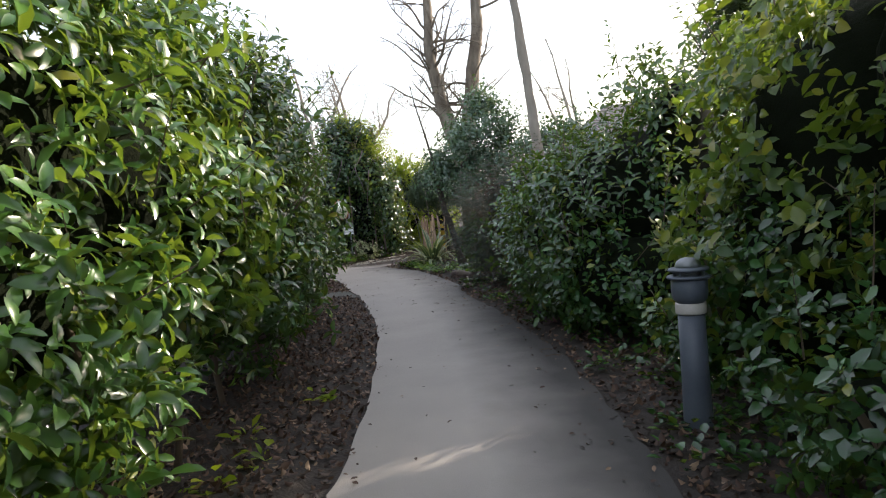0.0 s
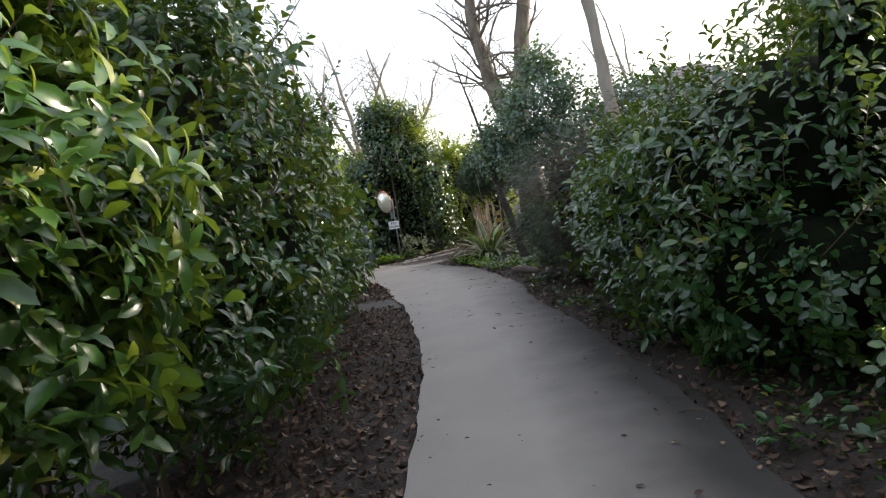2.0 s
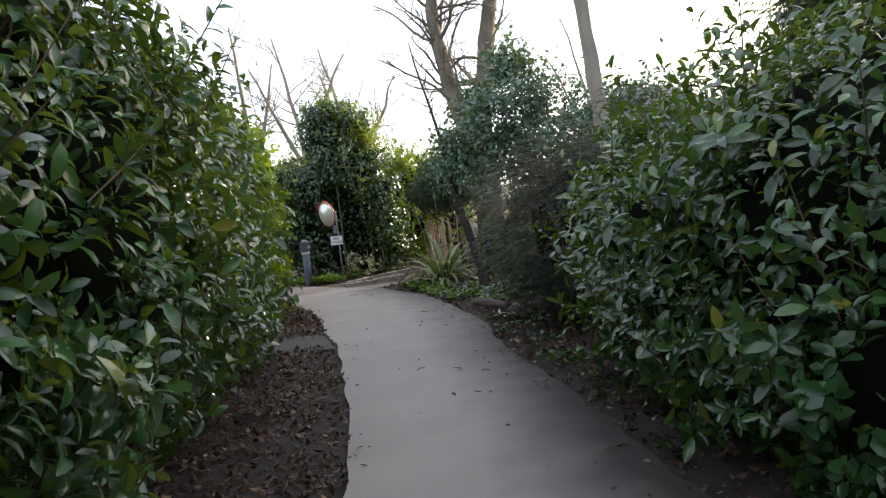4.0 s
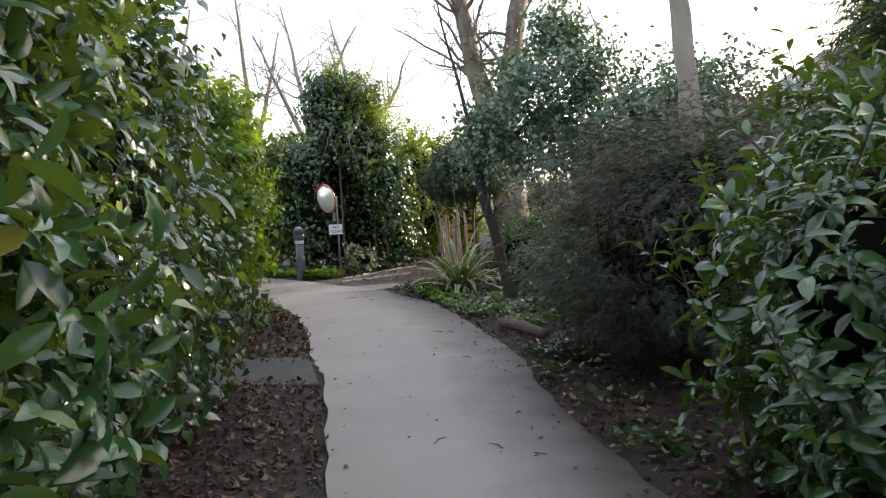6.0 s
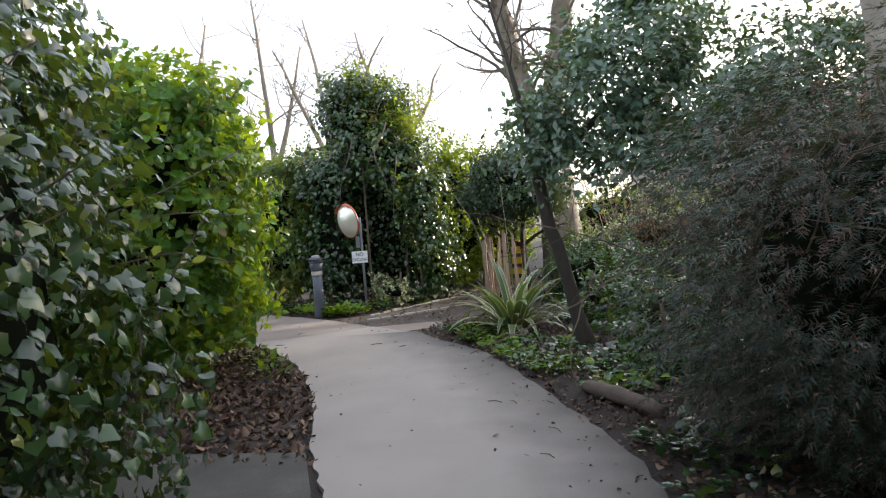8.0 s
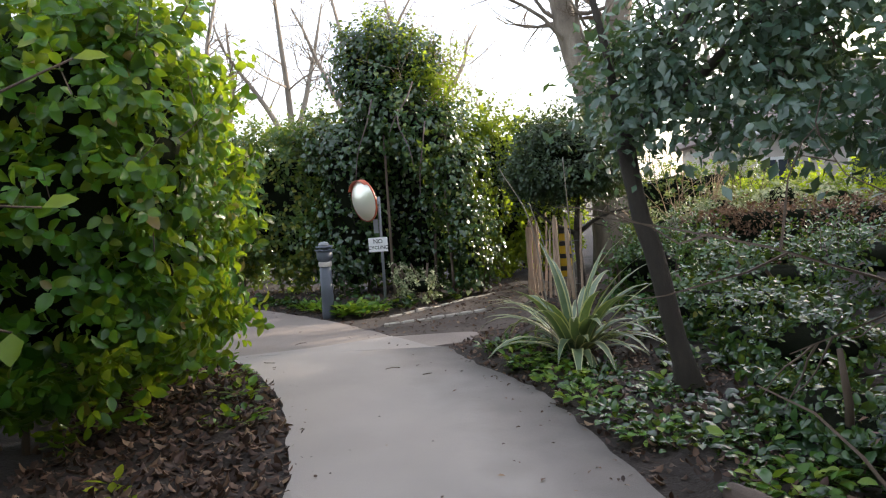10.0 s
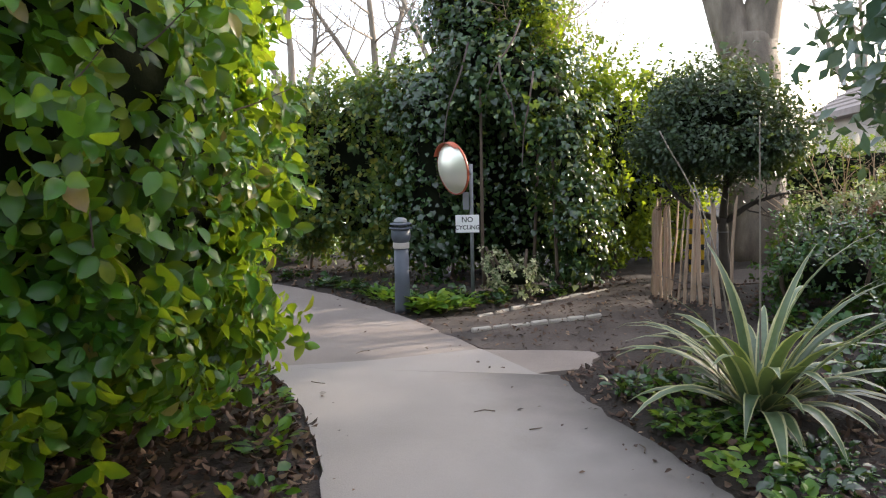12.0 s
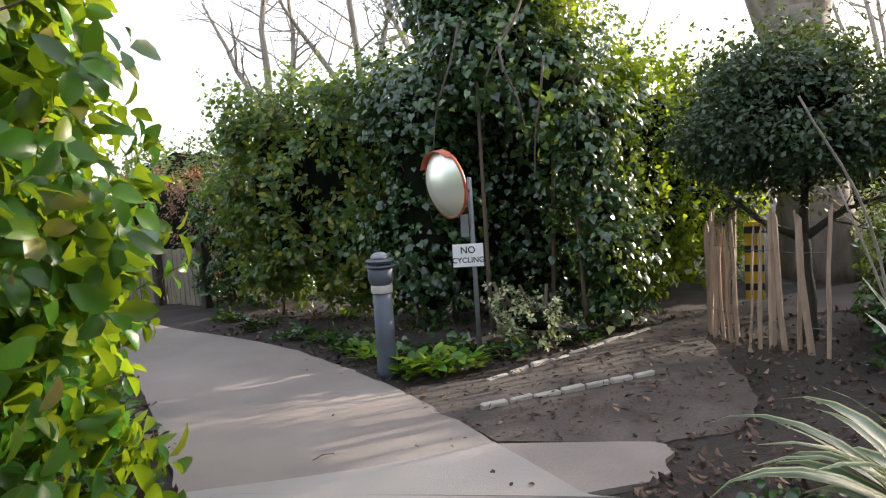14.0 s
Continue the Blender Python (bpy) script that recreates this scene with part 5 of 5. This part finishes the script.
foliage("euonymus_bush", "small cream-variegated evergreen bush at the bed's edge", "bush", [(-2.15, 18.72, 0.26, 0.33, 0.28, 0.24, 0, 2), (-2.35, 18.72, 0.33, 0.2, 0.2, 0.26, 0, 2)], 2200, LEAF_OVAL, 0.05, M_VARIEG, 71, 0.1, 0.05, sprigs=0.12, shrink=0.1, stems=2)
for x0, y0, hh in ((2.1, 22.0, 0.55), (3.0, 22.2, 0.7), (4.1, 22.4, 0.8), (5.3, 22.7, 0.7)):
    foliage("pale_shrub", "pale sunlit variegated shrub beyond the low hedge", "bush", [(x0, y0, hh, 0.6, 0.45, hh, 0, 2.1)], 2400, LEAF_OVAL, 0.09, M_VARIEG, int(340 + x0 * 10), 0.14, 0.08, sprigs=0.12, shrink=0.16, stems=2, group="pale shrubs in the sun")

# fallen log in the border
lg = curve_pts([(0.6, 11.95, 0.06), (0.78, 11.55, 0.09), (1.02, 11.1, 0.07)], 5)
v, f = tube([tuple(p) for p in lg], [0.05, 0.056, 0.064, 0.06, 0.056, 0.066, 0.06, 0.055, 0.062, 0.052, 0.045][: len(lg)], 12)
tagged(solid("log", v, f, M_LOG, smoothed=True), "short weathered log lying in the border", "log")


# ---- leaf litter ----
def litter(name, label, n, test, seed, size=0.055, mat=None):
    r = np.random.default_rng(seed)
    x, y = test(r, n)
    ok = ~paved(x, y)
    x, y = x[ok], y[ok]
    n = len(x)
    gi, gj = np.clip(np.searchsorted(gx, x), 1, nx - 1), np.clip(np.searchsorted(gy, y), 1, ny - 1)
    iz = np.maximum.reduce([GZ[gj, gi], GZ[gj - 1, gi - 1], GZ[gj, gi - 1], GZ[gj - 1, gi]]) + 0.004 + np.abs(r.normal(size=n)) * 0.012
    nl = unit(np.array([0, 0, 1.0]) + r.normal(size=(n, 3)) * 0.45)
    X, Yv, Z = leaf_frames(nl, r.normal(size=(n, 3)))
    tmpl = (LEAF_OVAL[0] * np.array([1, 1, -2.2]), LEAF_OVAL[1])
    ob = new(name, leaves_mesh(name, tmpl, np.stack([x, y, iz], 1), X, Yv, Z, size * r.uniform(0.5, 1.4, n), mat or M_LITTER))
    return tagged(ob, label, kind="stuff", category="leaf litter")


def strewn(name, label, n, x0, x1, y0, y1, seed):
    """Bits of bark, twig and leaf trodden into the earth track."""
    r = np.random.default_rng(seed)
    x, y = r.uniform(x0, x1, n), r.uniform(y0, y1, n)
    ok = inside(POLYS[4], x, y)
    x, y = x[ok], y[ok]
    n = len(x)
    X, Yv, Z = leaf_frames(unit(np.array([0, 0, 1.0]) + r.normal(size=(n, 3)) * 0.3), r.normal(size=(n, 3)))
    tagged(new(name, leaves_mesh(name, LEAF_NEEDLE if seed % 2 else LEAF_OVAL, np.stack([x, y, np.full(n, 0.002)], 1), X, Yv, Z, r.uniform(0.02, 0.075, n), M_LITTER)), label, "leaf litter", kind="stuff")


def beside(edge, lo, hi, y0, y1):
    def pick(r, n):
        y = r.uniform(y0, y1, n)
        return np.interp(y, edge[:, 1], edge[:, 0]) + r.uniform(lo, hi, n), y
    return pick


litter("leaf_litter", "brown dead leaves under the laurel hedge", 8000, beside(path_l, -1.6, -0.02, -1, 10), 401)
litter("leaf_litter", "thick brown dead leaves under the clipped hedge", 4200, beside(path_l, -1.7, -0.02, 10.6, 15.4), 402, 0.07)
litter("leaf_litter", "dead leaves and debris in the border", 8500, beside(path_r, 0.02, 1.7, -1, 16), 403)
litter("leaf_litter", "dead leaves behind the flax and under the fence", 2600, lambda r, n: (r.uniform(-1.2, 3.0, n), r.uniform(15.8, 20.4, n)), 404)
litter("leaf_litter", "dead leaves in the corner bed", 2200, lambda r, n: (r.uniform(-6.5, -0.8, n), r.uniform(17.4, 20.8, n)), 405)
litter("leaf_litter", "dead leaves along the side path hedge", 1500, lambda r, n: (r.uniform(-8.0, -3.4, n), r.uniform(15.2, 18.6, n)), 406)

strewn("track_debris", "dead leaf scraps trodden into the earth track", 1300, -3.0, 0.5, 16.2, 21.5, 501 + 1)
strewn("track_debris", "twig scraps trodden into the earth track", 1500, -3.0, 0.5, 16.2, 21.5, 501)

# scattered leaves and twigs lying on the paving
rp = np.random.default_rng(91)
n = 420
yy = rp.uniform(-1, 17, n)
xl, xr = np.interp(yy, path_l[:, 1], path_l[:, 0]), np.interp(yy, path_r[:, 1], path_r[:, 0])
u = np.where(rp.random(n) < 0.6, 1 - np.abs(rp.normal(size=n)) * 0.13, np.where(rp.random(n) < 0.5, np.abs(rp.normal(size=n)) * 0.08, rp.random(n)))
xx = xl + (xr - xl) * np.clip(u, 0.01, 0.99)
far = yy > 15.4
xx[far], yy[far] = rp.uniform(-4.5, -0.9, far.sum()), rp.uniform(15.6, 18.2, far.sum())
X, Yv, Z = leaf_frames(unit(np.array([0, 0, 1.0]) + rp.normal(size=(n, 3)) * 0.25), rp.normal(size=(n, 3)))
tagged(new("fallen_leaves", leaves_mesh("fallen_leaves", LEAF_OVAL, np.stack([xx, yy, np.full(n, 0.011)], 1), X, Yv, Z, rp.uniform(0.015, 0.05, n), M_LITTER)), "few brown fallen leaves scattered on the path", "leaf litter", kind="stuff")
for k in range(26):
    y0 = rp.uniform(4, 16.5)
    x0 = np.interp(y0, path_r[:, 1], path_r[:, 0]) - abs(rp.normal()) * 0.35 if y0 < 15 else rp.uniform(-3.5, -1.2)
    a, L = rp.uniform(0, 6.28), rp.uniform(0.05, 0.16)
    v, f = tube([(x0, y0, 0.009), (x0 + L * 0.5 * math.cos(a), y0 + L * 0.5 * math.sin(a), 0.013), (x0 + L * math.cos(a + 0.3), y0 + L * math.sin(a + 0.3), 0.009)], (0.004, 0.004, 0.003), 5)
    tagged(solid("twig", v, f, M_TWIG), "short dark fallen twig lying on the path", "twig", "fallen twigs")


# ---- houses beyond ----
def house(x0, x1, y0, y1, eave, ridge, label, windows):
    top = thing("house", label, "house", ((x0 + x1) / 2, y0, 0))
    part("wall", box_bm((x1 - x0 - 0.8, y1 - y0 - 0.8, eave + 0.1), pose((x0 + x1) / 2, (y0 + y1) / 2, (eave + 0.1) / 2 - 0.05), 0), M_RENDER, top)
    h = (y1 - y0) / 2
    ym = (y0 + y1) / 2
    roof = solid("roof", [(x0, y0, eave), (x1, y0, eave), (x1, y1, eave), (x0, y1, eave), (x0 + h, ym, ridge), (x1 - h, ym, ridge), (x0, y0, eave - 0.12), (x1, y0, eave - 0.12), (x1, y1, eave - 0.12), (x0, y1, eave - 0.12)],
                 [(0, 1, 5, 4), (1, 2, 5), (2, 3, 4, 5), (3, 0, 4), (6, 7, 1, 0), (7, 8, 2, 1), (8, 9, 3, 2), (9, 6, 0, 3), (9, 8, 7, 6)], M_ROOF, top)
    rows = 16
    for side in range(2):
        for k in range(rows):
            u, w = k / rows, (k + 1) / rows
            lo, hi = (lambda q: (x0 + h * q, y0 + h * q, eave + (ridge - eave) * q)), (lambda q: (x1 - h * q, y0 + h * q, eave + (ridge - eave) * q))
            if side == 0:
                a, b, c, d = lo(u), hi(u), hi(w), lo(w)
            else:
                a, b, c, d = (x0 + h * u, y1 - h * u, lo(u)[2]), lo(u), lo(w), (x0 + h * w, y1 - h * w, lo(w)[2])
            vs = [(p[0], p[1], p[2] + o) for p, o in ((a, 0.06), (b, 0.06), (c, 0.015), (d, 0.015), (a, 0.0), (b, 0.0))]
            solid("tile_course", vs, [(0, 1, 2, 3), (4, 5, 1, 0)], M_ROOF, roof)
    for wx in windows:
        wd = part("window", box_bm((1.1, 0.1, 1.2), pose(wx, y0 + 0.38, 1.55), 0.01), M_FRAME, top)
        for k in (-1, 1):
            part("pane", box_bm((0.45, 0.02, 1.02), pose(wx + k * 0.255, y0 + 0.325, 1.55), 0), M_GLASS, wd)
    part("gutter", box_bm((x1 - x0, 0.1, 0.1), pose((x0 + x1) / 2, y0 - 0.06, eave - 0.05), 0.02), M_FRAME, top)


house(4.6, 13.0, 30.0, 37.0, 2.9, 5.6, "low house with a brown tiled hipped roof beyond the garden", (6.5, 9.0))
house(18.6, 38.0, 50.0, 64.0, 5.4, 10.6, "large house with steep tiled roof beyond the shrubs", (22.0, 26.0, 30.0))

# far trees closing the view all round
woods = []
rw = np.random.default_rng(14)
for k in range(150):
    a = 2 * math.pi * k / 150
    d = rw.uniform(58, 85)
    for _ in range(3):
        out = []
        grow((d * math.cos(a) + rw.normal() * 2, 10 + d * math.sin(a) + rw.normal() * 2, -0.1), (rw.normal() * 0.15, rw.normal() * 0.15, 1), rw.uniform(4, 7.5), 0.12, 2, rw, out, 0.12, 0.05, 5)
        woods += [tube([tuple(q) for q in p], r, 3) for _, p, r in out]
tagged(solid("far_woods", *merge(woods), M_TWIG), "distant bare winter trees all round", "woods", kind="stuff")
